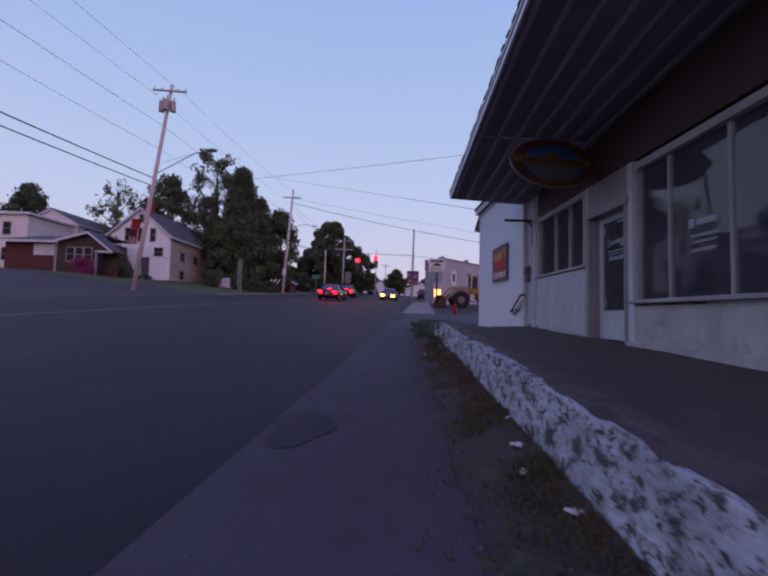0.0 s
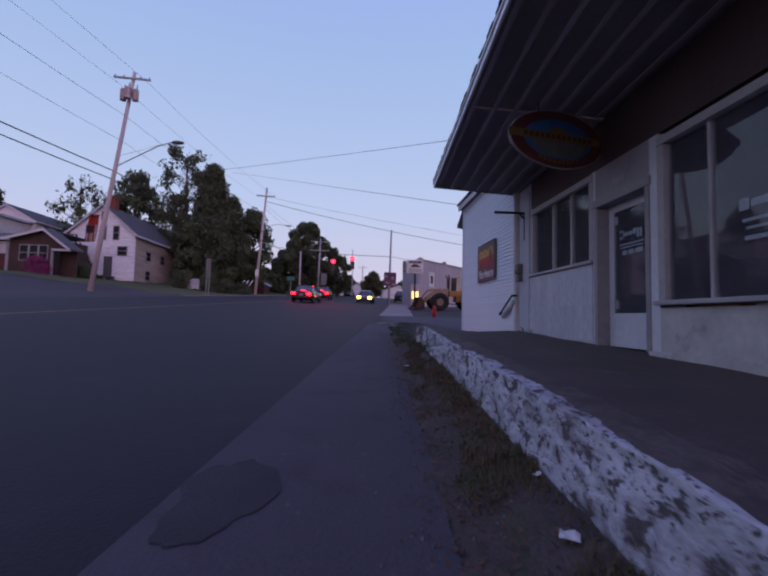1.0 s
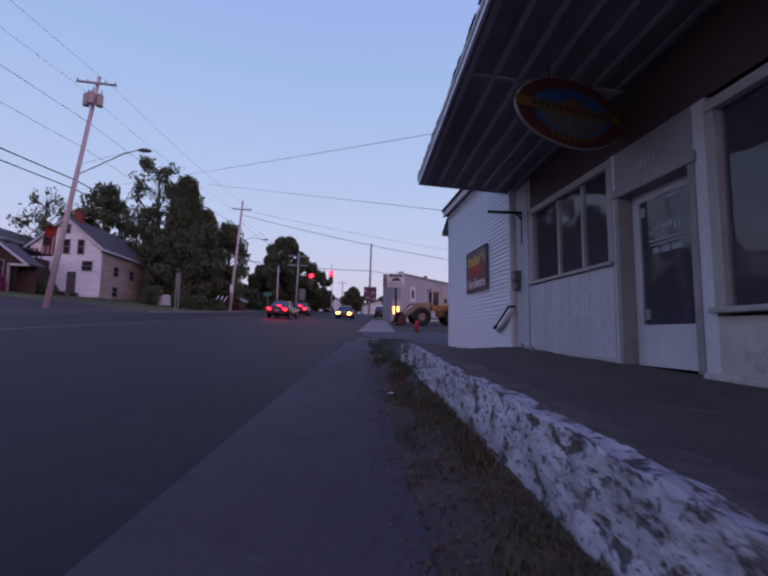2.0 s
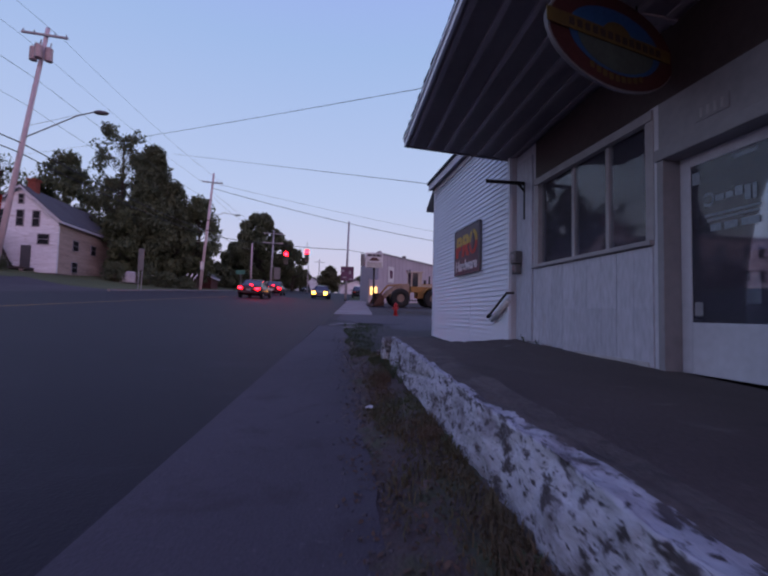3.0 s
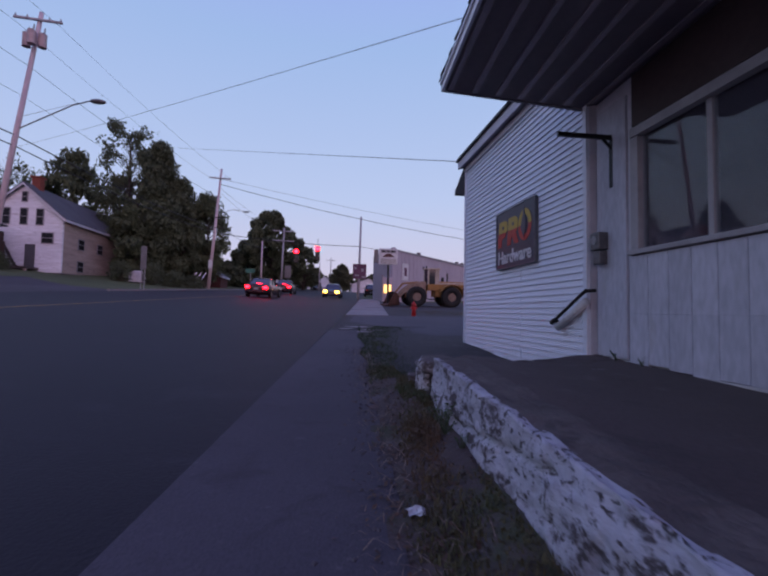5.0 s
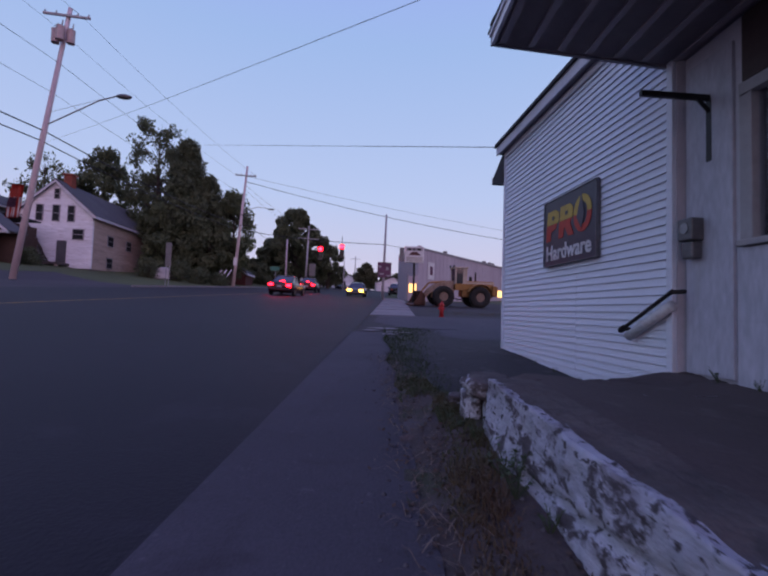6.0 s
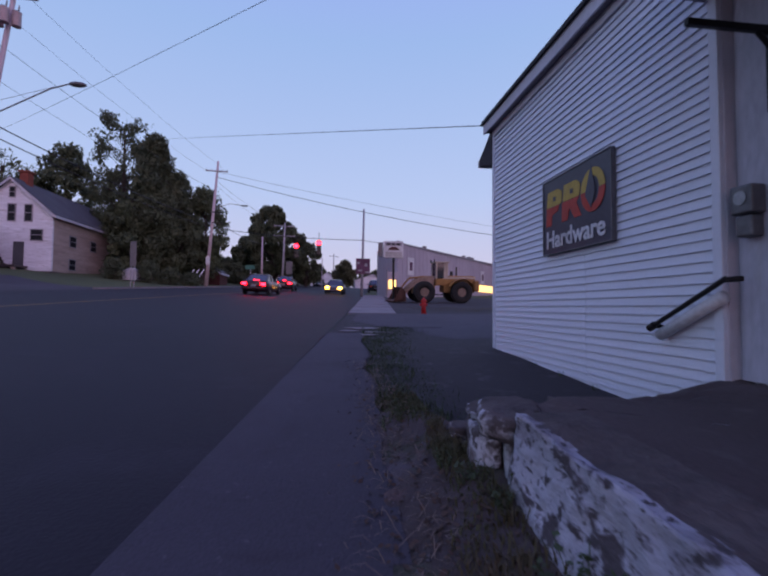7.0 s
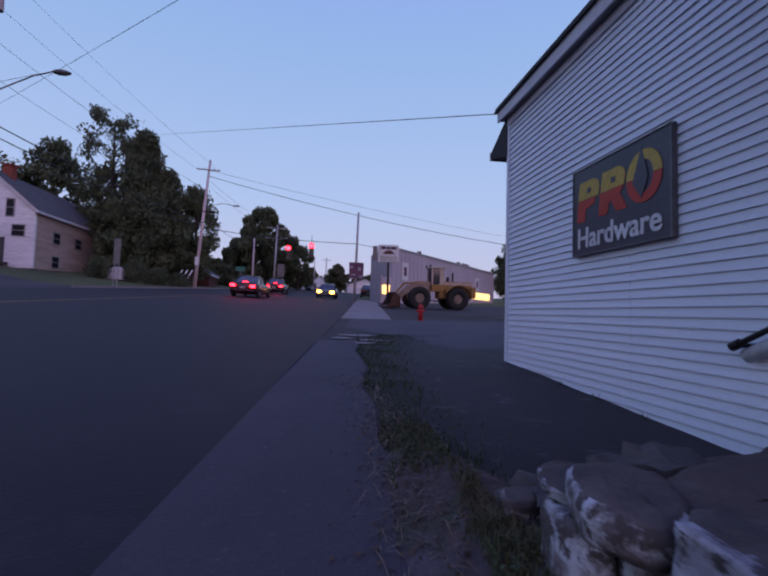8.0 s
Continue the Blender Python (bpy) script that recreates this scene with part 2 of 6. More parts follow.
M["loaderarm"] = surf("worn_cream_and_rust_paint", (0.36, 0.27, 0.21), (0.20, 0.12, 0.08), 1.6, 10, 0.65, bump=0.1, spots=((0.08, 0.05, 0.035), 2.2, 0.56, 0.68))
M["loaderpale"] = surf("loader_cream", (0.52, 0.44, 0.36), None, 2, 10, 0.55, bump=0.05)
M["tyre"] = surf("tyre_rubber", (0.018, 0.017, 0.017), None, 4, 30, 0.85, bump=0.3)
M["rim"] = surf("wheel_rim", (0.35, 0.34, 0.33), None, 6, 30, 0.4, 0.6, bump=0.03)
M["rimyellow"] = surf("dusty_wheel_rim", (0.26, 0.19, 0.15), None, 3, 20, 0.6, bump=0.05)
M["rust"] = surf("rusty_bucket", (0.10, 0.045, 0.03), (0.06, 0.03, 0.025), 2, 14, 0.8, 0.2, bump=0.3)
M["hydrant"] = surf("hydrant_red", (0.50, 0.02, 0.02), (0.36, 0.015, 0.015), 4, 25, 0.5, bump=0.08)
M["carred"] = surf("dark_red_car_paint", (0.045, 0.012, 0.018), None, 0.6, 6, 0.25, 0.3, bump=0, spec=0.6)
M["carsilver"] = surf("grey_car_paint", (0.12, 0.12, 0.14), None, 0.6, 6, 0.25, 0.4, bump=0, spec=0.6)
M["cardark"] = surf("black_car_paint", (0.02, 0.02, 0.024), None, 0.6, 6, 0.25, 0.3, bump=0, spec=0.6)
M["carglass"] = surf("car_glass", (0.03, 0.035, 0.045), None, 1, 6, 0.06, 0.0, bump=0, spec=0.8)
M["tail"] = glow("lit_tail_light", (1.0, 0.002, 0.004), 75)
M["headlight"] = glow("lit_headlight", (1.0, 0.42, 0.04), 18)
M["signalred"] = glow("lit_red_signal", (1.0, 0.002, 0.004), 90)
M["signaloff"] = surf("unlit_signal_lens", (0.03, 0.03, 0.03), None, 5, 20, 0.3, bump=0)
M["lampyellow"] = glow("lit_yellow_window", (1.0, 0.60, 0.18), 2.2)
M["pinkflower"] = surf("magenta_flowers", (0.30, 0.04, 0.16), (0.2, 0.03, 0.12), 6, 20, 0.8, bump=0)
M["greensign"] = surf("green_sign", (0.04, 0.19, 0.14), None, 3, 20, 0.5, bump=0)
M["plum"] = surf("plum_banner", (0.13, 0.05, 0.10), (0.09, 0.035, 0.07), 2, 12, 0.7, bump=0.05)
M["paper"] = surf("white_litter_paper", (0.62, 0.62, 0.64), None, 8, 60, 0.8, bump=0.1)


# ---- mesh helpers ----
def thing(name, at, label, category, group="", kind=""):
    ob = new(name)
    ob.location = at
    ob.empty_display_size = 0.1
    return tagged(ob, label, category, group, kind)


def root_place(ob):
    while ob.parent:
        ob = ob.parent
    return Vector(ob.location)


def part(name, bm, material, parent=None, label="", smooth=False):
    """Links a bmesh, built in the coordinates of the place, as one mesh object under a thing or a part."""
    me = bpy.data.meshes.new(name)
    if parent is not None:
        bmesh.ops.translate(bm, verts=bm.verts, vec=-root_place(parent))
    bm.to_mesh(me)
    bm.free()
    if smooth:
        for p in me.polygons:
            p.use_smooth = True
    me.materials.append(material)
    ob = new(name, me)
    if parent is not None:
        ob.parent = parent
    if label:
        ob["label"] = label
    return ob


def box(bm, x0, x1, y0, y1, z0, z1, bevel=0.0, turn=None):
    c = Matrix.Translation(((x0 + x1) / 2, (y0 + y1) / 2, (z0 + z1) / 2))
    if turn is not None:
        c = c @ turn
    r = bmesh.ops.create_cube(bm, size=1, matrix=c @ Matrix.Diagonal((abs(x1 - x0), abs(y1 - y0), abs(z1 - z0), 1)))
    if bevel:
        es = list({e for v in r["verts"] for e in v.link_edges})
        bmesh.ops.bevel(bm, geom=es, offset=bevel, segments=2, affect="EDGES", profile=0.5)
    return bm


def bx(*a, **k):
    return box(bmesh.new(), *a, **k)


def rod(bm, a, b, r0, r1=None, n=10):
    a, b = Vector(a), Vector(b)
    d = b - a
    m = Matrix.Translation((a + b) / 2) @ d.to_track_quat("Z", "Y").to_matrix().to_4x4()
    bmesh.ops.create_cone(bm, cap_ends=True, segments=n, radius1=r0, radius2=r1 if r1 is not None else r0, depth=d.length, matrix=m)
    return bm


def rd(*a, **k):
    return rod(bmesh.new(), *a, **k)


def poly(bm, pts, thick=None):
    """A face from points; with thick, pushed along that vector into a solid."""
    vs = [bm.verts.new(p) for p in pts]
    f = bm.faces.new(vs)
    if thick is not None:
        r = bmesh.ops.extrude_face_region(bm, geom=[f])
        bmesh.ops.translate(bm, verts=[g for g in r["geom"] if isinstance(g, bmesh.types.BMVert)], vec=thick)
        bmesh.ops.recalc_face_normals(bm, faces=bm.faces)
    return bm


def slab(pts, thick):
    return poly(bmesh.new(), pts, thick)


def grid_mesh(name, xs, ys, zf, material, parent=None, label="", xf=None):
    """A sheet over rows ys and columns xs (fractions when xf maps them) with height zf(x, y)."""
    vs, fs = [], []
    for y in ys:
        for u in xs:
            x = xf(u, y) if xf else u
            vs.append((x, y, zf(x, y)))
    n = len(xs)
    for j in range(len(ys) - 1):
        for i in range(n - 1):
            fs.append((j * n + i, j * n + i + 1, (j + 1) * n + i + 1, (j + 1) * n + i))
    me = bpy.data.meshes.new(name)
    me.from_pydata(vs, [], fs)
    me.materials.append(material)
    for p in me.polygons:
        p.use_smooth = True
    ob = new(name, me)
    if parent is not None:
        ob.parent = parent
    if label:
        ob["label"] = label
    return ob


# ---- lie of the land ----
def kerb_x(y):
    """The edge between roadway and walkway."""
    return -1.25 + 0.1 * y


def ground_z(x, y):
    off = kerb_x(y) - x
    z = -1.15 + 0.05 * max(-60, min(y, 140)) + 0.045 * min(max(0, off), 40)
    return z + 0.077 * min(max(0, off - 19), 11)


def deck_z(y):
    """The raised concrete platform before the shop."""
    return -0.56 + 0.034 * y


def steps(a, b, n):
    return [a + (b - a) * i / n for i in range(n + 1)]


def clamp(v):
    return min(1.0, max(0.0, v))


def walk_r(y):
    """The worn inner edge of the walkway."""
    return 0.35 + 0.05 * y + 0.09 * noise.noise((0, y * 0.8, 2)) + 0.045 * noise.noise((1, y * 3.1, 2))


def wall_foot(y):
    return 0.98 + 0.028 * y


def wall_edge(y):
    return 1.045 + 0.026 * y


def wall_top(y):
    return -0.60 + 0.0475 * y + 0.025 * clamp((y - 6) / 3)


def soil_z(x, y):
    """The soil strip, banked up against the wall and running out past its end."""
    bank = (0.08 + 0.011 * min(10, max(0, y))) * (1 - 0.8 * clamp((y - 9.6) / 1.6))
    return ground_z(x, y) + 0.03 + bank * clamp((x - walk_r(y)) / (wall_foot(y) - walk_r(y)))


def deck_s(x, y):
    """The platform, rising a little to its edge at the wall."""
    u = clamp(1 - (x - wall_edge(y) - 0.1) / 1.1)
    sunk = 0.075 * clamp((1.66 - x) / 0.22) * clamp((y - 9.15) / 0.2)
    return deck_z(y) + (wall_top(y) - 0.012 - deck_z(y)) * u * u * (3 - 2 * u) - sunk

# faded oval sign colours, darkened further to hold the shade under the soffit
M["ovalred"] = surf("faded_red_with_shade", (0.095, 0.028, 0.028), (0.07, 0.022, 0.022), 4, 20, 0.6, bump=0.05)
M["ovalfield"] = surf("faded_field_with_shade", (0.10, 0.13, 0.12), None, 4, 20, 0.6, bump=0.05)
M["ovalband"] = surf("faded_yellow_with_shade", (0.17, 0.115, 0.03), (0.12, 0.08, 0.03), 4, 20, 0.6, bump=0.05)
M["weedleaf"] = surf("weed_leaves", (0.060, 0.090, 0.035), (0.045, 0.065, 0.028), 5, 30, 0.8, bump=0)
M["brownshingle"] = surf("dark_brown_shingle_wall", (0.075, 0.045, 0.038), (0.05, 0.03, 0.027), 1.5, 20, 0.85, bump=0.5)

# ---- ground, road, walkways ----
near_y = steps(-40, 160, 100)
gx = [-900, -400, -150, -80, -60] + steps(-50, 30, 80) + [40, 60, 100, 300, 900]
tagged(grid_mesh("ground", gx, [-900, -300, -100] + near_y + [220, 400, 1200], lambda x, y: ground_z(x, y) - 0.045, M["lawn"]), "dark green and brown verge grass and lots", "ground", kind="structure")
tagged(grid_mesh("road", steps(0, 1, 30), near_y, lambda x, y: ground_z(x, y), M["asphalt"], xf=lambda u, y: kerb_x(y) - 14.0 * (1 - u)), "wide worn dark asphalt street", "road", kind="structure")
def lot_edge(y):
    return kerb_x(y) - 14.0 if y < 34.5 else -11.8 - (y - 34.5) * 1.66


tagged(grid_mesh("side_lot", steps(0, 1, 40), steps(10, 41, 40), lambda x, y: ground_z(x, y) + 0.004, M["sidelot"], xf=lambda u, y: lot_edge(y) * u - 46 * (1 - u)), "cracked asphalt side street meeting the main road", "road", kind="structure")


tagged(grid_mesh("front_lawn", steps(-46, -20.6, 26), steps(35.2, 40.5, 12), lambda x, y: ground_z(x, y) + 0.03 + 0.02 * noise.noise((x, y, 0)), M["lawn"]), "green grass before the brown house", "lawn", kind="structure")


def walk_z(x, y):
    return ground_z(x, y) + 0.035


walkway = grid_mesh("pavement", steps(0, 1, 6), steps(-12, 17.2, 240), walk_z, M["walkway"], xf=lambda u, y: kerb_x(y) * (1 - u) + walk_r(y) * u)
tagged(walkway, "narrow worn asphalt walkway along the road", "pavement", kind="structure")
bm = bmesh.new()
for y in steps(-12, 17, 29)[:-1]:
    poly(bm, [(kerb_x(y), y, walk_z(0, y)), (kerb_x(y + 1), y + 1, walk_z(0, y + 1)), (kerb_x(y + 1) - 0.05, y + 1, ground_z(0, y + 1) - 0.02), (kerb_x(y) - 0.05, y, ground_z(0, y) - 0.02)])
part("kerb_edge", bm, M["walkway"], walkway)
tagged(grid_mesh("strip_soil", steps(0, 1, 22), steps(-12, 12.5, 300), lambda x, y: soil_z(x, y) + 0.022 * noise.noise((x * 5, y * 5, 0)) + 0.014 * noise.noise((x * 14, y * 14, 0)) - 0.09 * clamp((y - 11.0) / 1.3) - clamp((y - 9.9) / 0.6) * 0.10 * clamp((x - wall_foot(y) + 0.15 + 0.2 * noise.noise((y * 2, 0, 5))) / 0.4), M["soil"], xf=lambda u, y: (walk_r(y) - 0.07) * (1 - u) + (wall_foot(y) + 0.3) * u), "bare soil strip with weeds beside the low wall", "ground", kind="structure")
tagged(grid_mesh("gravel_lot", steps(0, 1, 24), steps(10.2, 46, 60), lambda x, y: ground_z(x, y) + 0.006 + 0.012 * noise.noise((x * 2, y * 2, 3)), M["gravel"], xf=lambda u, y: (kerb_x(y) + 0.02 + 0.58 * (1 - clamp((y - 16.5) / 0.6)) + 0.78 * clamp((y - 23.8) / 0.6)) * (1 - u) + 22 * u), "grey gravel and broken asphalt lot", "ground", kind="structure")
def drive_edge(y):
    u = clamp((y - 17.6) / 3.0)
    return (kerb_x(y) + 0.05) * u + (2.35 + 0.25 * noise.noise((y * 1.3, 0, 4))) * (1 - u)


tagged(grid_mesh("driveway", steps(0, 1, 60), steps(15.2, 24.2, 50), lambda x, y: ground_z(x, y) + 0.022 - 0.05 * max(0, 16.9 - 0.22 * (x - 2.4) - y + 0.5 * noise.noise((x * 0.9, 0, 0))) - 0.03 * max(0, y - 23.7) - 0.05 * clamp(1 - (x - drive_edge(y)) / 0.5), M["walkway"], xf=lambda u, y: drive_edge(y) + 14 * u), "grey worn asphalt driveway mouth", "road", kind="structure")
far_walk = thing("far_pavement", (2, 24, ground_z(2, 24)), "pale concrete pavement slabs past the driveway", "pavement", kind="structure")
for i in range(17):
    y0 = 24.05 + i * 1.55
    y1 = y0 + 1.53
    part("paving_slab", slab([(kerb_x(y0) + 0.05, y0, ground_z(2, y0) - 0.03), (kerb_x(y0) + 1.85, y0, ground_z(2, y0) - 0.03), (kerb_x(y1) + 1.85, y1, ground_z(2, y1) - 0.03), (kerb_x(y1) + 0.05, y1, ground_z(2, y1) - 0.03)], Vector((0, 0, 0.06 + 0.008 * math.sin(i * 2.7)))), M["concrete"], far_walk)
for i, (x, y, w, d) in enumerate(((1.35, 18.3, 0.42, 0.22), (1.12, 16.9, 0.36, 0.18), (1.55, 17.4, 0.30, 0.14), (0.95, 17.7, 0.22, 0.16), (2.6, 18.9, 0.8, 0.5))):
    bm = bmesh.new()
    poly(bm, [(x + w * math.cos(a) * (1 + 0.3 * math.sin(3 * a + i)), y + d * math.sin(a) * (1 + 0.25 * math.cos(2 * a + i)), ground_z(x, y) + 0.024 + 0.05 * d * math.sin(a)) for a in steps(0, 2 * math.pi, 18)[:-1]], Vector((0, 0, 0.008)))
    part("broken_slab", bm, M["concrete"] if i < 4 else M["walkway"], far_walk, "broken remnant of the pavement in the driveway")
# centre line
line = grid_mesh("centre_line", (0, 1), steps(-20, 150, 60), lambda x, y: ground_z(x, y) + 0.006, M["yellowline"], xf=lambda u, y: kerb_x(y) - 8.6 - 0.11 * u)
tagged(line, "faded yellow centre line painted on the asphalt", "road marking", kind="structure")
# dip in the walkway: a flat sheet, the dip's shade put into its colour
bm = bmesh.new()
poly(bm, [(-0.62 + 0.25 * math.cos(a) * (1 + 0.2 * math.sin(3 * a + 1) + 0.16 * noise.noise((3 * math.cos(a), 3 * math.sin(a), 1))), 3.66 + 0.46 * math.sin(a) * (1 + 0.2 * math.sin(2 * a) + 0.16 * noise.noise((3 * math.cos(a), 3 * math.sin(a), 1))), 0) for a in steps(0, 2 * math.pi, 90)[:-1]])
for v in bm.verts:
    v.co.z = walk_z(0, v.co.y) + 0.006
tagged(part("tar_patch", bm, M["patch"]), "dark flat patch standing in for a dip between road and walkway", "road patch", kind="structure")
# far kerb of the road
kerb = thing("kerb_far", (kerb_x(40) - 14, 40, ground_z(-11, 40)), "low pale concrete kerb on the far road side", "kerb", kind="structure")
bm = bmesh.new()
for y in steps(33, 60, 27)[:-1]:
    x0, x1 = kerb_x(y) - 14.02, kerb_x(y + 1) - 14.02
    poly(bm, [(x0, y, ground_z(x0, y) - 0.05), (x1, y + 1, ground_z(x1, y + 1) - 0.05), (x1 - 0.16, y + 1, ground_z(x1, y + 1) - 0.05), (x0 - 0.16, y, ground_z(x0, y) - 0.05)], Vector((0, 0, 0.17)))
part("kerb_stones", bm, M["concrete"], kerb)

# ---- retaining wall with flaking paint, platform ----
WALL_END = 9.28


def wall_point(y, u):
    """u 0 under the soil, 1 at the outer top edge, 1.6 at the inner top edge."""
    zt = wall_top(y) + 0.012 * noise.noise((y * 3.1, 0, 2))
    zb = soil_z(wall_foot(y), y) - 0.14
    z = zb + (zt - zb) * min(u, 1)
    cell = noise.voronoi(Vector((y * 2.3, z * 4.2, 3)))[0]
    joint = 1 - clamp((cell[1] - cell[0]) / 0.09)
    n = 0.026 * noise.noise((y * 2.2, u * 2.0, 5)) + 0.012 * noise.noise((y * 7, u * 5, 9)) + 0.007 * noise.noise((y * 22, u * 13, 9)) + 0.007 * joint
    # one long settling crack low down near the end
    line = abs(z - (zb + 0.17 + 0.16 * (8.6 - y) + 0.03 * noise.noise((y * 6, 0, 1))))
    if 7.2 < y < 8.6:
        n += 0.045 * clamp(1 - line / 0.018)
    if u <= 1:
        return Vector((wall_foot(y) + (wall_edge(y) - wall_foot(y)) * u + n, y, z))
    chip = 0.05 * max(0, noise.noise((y * 3.7, 0, 6)) + 0.1)
    return Vector((wall_edge(y) + n * max(0, 1.2 - u) + (u - 1) * 0.5, y, zt + 0.016 * noise.noise((y * 5, u * 6, 2)) - chip * clamp(1 - (u - 1) / 0.35)))


vs, fs = [], []
rows_y = steps(-8, 0.5, 60)[:-1] + steps(0.5, WALL_END, 640)
us = steps(0, 1, 24) + steps(1.02, 1.40, 19) + [1.5, 1.6]
for y in rows_y:
    for u in us:
        vs.append(wall_point(y, u))
k = len(us)
for j in range(len(rows_y) - 1):
    for i in range(k - 1):
        fs.append((j * k + i, j * k + i + 1, (j + 1) * k + i + 1, (j + 1) * k + i))
fs.append(tuple(range((len(rows_y) - 1) * k, len(rows_y) * k)))
me = bpy.data.meshes.new("retaining_wall")
me.from_pydata(vs, [], fs)
me.materials.append(M["paintwall"])
me.materials.append(M["lip"])
for q, p in enumerate(me.polygons):
    p.use_smooth = True
    row, col = divmod(q, k - 1)
    if q < (len(rows_y) - 1) * (k - 1) and col >= 27 + int(3 * noise.noise((rows_y[row] * 1.7, 0, 3)) + 2 * noise.noise((rows_y[row] * 9, col * 0.7, 3)) + 2.6 * clamp((rows_y[row] - 3.5) / 2) + 8 * clamp(rows_y[row] - 2.8) * clamp(6.2 - rows_y[row])):
        p.material_index = 1
ret_wall = tagged(new("retaining_wall", me), "low stone wall with flaking white paint", "wall", kind="structure")
rs = random.Random(4)
for i, (sx, sy, sz, dx, dy, dz) in enumerate(((1.54, 9.76, -0.55, 0.17, 0.22, 0.15), (1.70, 9.95, -0.46, 0.16, 0.16, 0.12), (1.22, 10.0, -0.60, 0.07, 0.10, 0.07), (1.95, 10.12, -0.42, 0.20, 0.16, 0.12), (1.45, 10.14, -0.55, 0.14, 0.12, 0.10), (2.3, 10.35, -0.46, 0.22, 0.16, 0.12), (1.56, 10.05, -0.56, 0.12, 0.14, 0.09), (1.66, 10.24, -0.52, 0.17, 0.15, 0.10))):
    bm = bmesh.new()
    bmesh.ops.create_cube(bm, size=1)
    bmesh.ops.subdivide_edges(bm, edges=bm.edges, cuts=2, use_grid_fill=True)
    for v in bm.verts:
        v.co = Vector((v.co.x * dx * 2, v.co.y * dy * 2, v.co.z * dz * 2)) * (1 - 0.18 * v.co.length) + 0.05 * noise.noise_vector(v.co * 3 + Vector((i * 7, 0, 0)))
    bmesh.ops.rotate(bm, verts=bm.verts, matrix=Euler((rs.uniform(-.2, .2), rs.uniform(-.2, .2), rs.uniform(-.5, .5))).to_matrix())
    bmesh.ops.translate(bm, verts=bm.verts, vec=(sx - 0.06, sy + 0.06, sz))
    part("stone", bm, M["stone"], ret_wall)


def broken_block(name, pts, ztop, thick, seed, label, topped=True):
    """A broken block: worn round outline, rough painted sides and, when topped, a bare worn top."""
    outline = [Vector((x + 0.03, y, 0)) for x, y in pts]
    for _ in range(3):
        cut = []
        for j, p in enumerate(outline):
            q = outline[(j + 1) % len(outline)]
            cut.extend((p.lerp(q, 0.2), p.lerp(q, 0.8)))
        outline = cut
    mid = sum(outline, Vector()) / len(outline)
    bm, rings = bmesh.new(), []
    for u, sc in ((-0.03, 0.35), (-0.02, 0.70), (0.0, 0.90), (0.10, 1.0), (0.30, 1.03), (0.55, 1.01), (0.80, 0.97), (1.0, 0.88)):
        ring = []
        for p in outline:
            q = mid + (p - mid) * sc
            n = noise.noise_vector(Vector((q.x * 13 + seed, q.y * 13, u * 4))) * 0.016 + noise.noise_vector(Vector((q.x * 34 + seed, q.y * 34, u * 9))) * 0.007
            ring.append(bm.verts.new(q + n + Vector((0, 0, ztop + 0.05 * (q.y - mid.y) - thick * max(u, 0) - 0.25 * min(u, 0)))))
        rings.append(ring)
    bm.faces.new(rings[0])
    bm.faces.new(rings[-1][::-1])
    for lv, (r0, r1) in enumerate(zip(rings, rings[1:])):
        for j in range(len(r0)):
            f = bm.faces.new((r0[j], r1[j], r1[(j + 1) % len(r0)], r0[(j + 1) % len(r0)]))
            f.material_index = 1 if topped and lv < 3 - (noise.noise(r0[j].co * 11) > 0.1) else 0
    if topped:
        bm.faces.ensure_lookup_table()
        bm.faces[0].material_index = 1
    bmesh.ops.recalc_face_normals(bm, faces=bm.faces)
    b = part(name, bm, M["paintworn"], ret_wall, label, smooth=True)
    b.data.materials.append(M["lip"])


broken_block("broken_slab", [(1.15, 9.45), (1.27, 9.32), (1.43, 9.40), (1.53, 9.66), (1.36, 9.74), (1.22, 9.68)], -0.160, 0.12, 3, "cracked-off slab with flaking paint")
broken_block("wall_block", [(1.17, 9.60), (1.27, 9.50), (1.34, 9.62), (1.31, 9.80), (1.20, 9.80)], -0.275, 0.42, 11, "leaning painted block", False)
broken_block("wall_block", [(1.27, 9.41), (1.41, 9.39), (1.50, 9.53), (1.38, 9.60), (1.30, 9.55)], -0.31, 0.30, 13, "painted rubble block", False)
broken_block("wall_block", [(1.23, 9.27), (1.38, 9.26), (1.42, 9.39), (1.27, 9.41)], -0.33, 0.38, 19, "painted rubble block", False)
broken_block("wall_block", [(1.24, 9.25), (1.44, 9.25), (1.54, 9.38), (1.44, 9.42), (1.31, 9.34)], -0.172, 0.13, 29, "cracked painted edge block")
broken_block("fallen_slab", [(1.19, 9.71), (1.25, 9.63), (1.38, 9.80), (1.39, 9.91), (1.22, 9.87)], -0.215, 0.045, 17, "thin fallen grey slab")
broken_block("fallen_slab", [(1.16, 9.97), (1.28, 9.96), (1.33, 10.08), (1.19, 10.09)], -0.37, 0.06, 23, "fallen grey slab")

deck = grid_mesh("platform", steps(0, 1, 30), steps(-8, 9.42, 120), lambda x, y: deck_s(x, y) + 0.012 * noise.noise((x, y, 4)) + 0.005 * noise.noise((x * 6, y * 6, 4)), M["platform"], xf=lambda u, y: (wall_edge(y) + 0.2) * (1 - u) + 3.62 * u)
tagged(deck, "raised weathered concrete platform before the shop front", "platform", kind="structure")


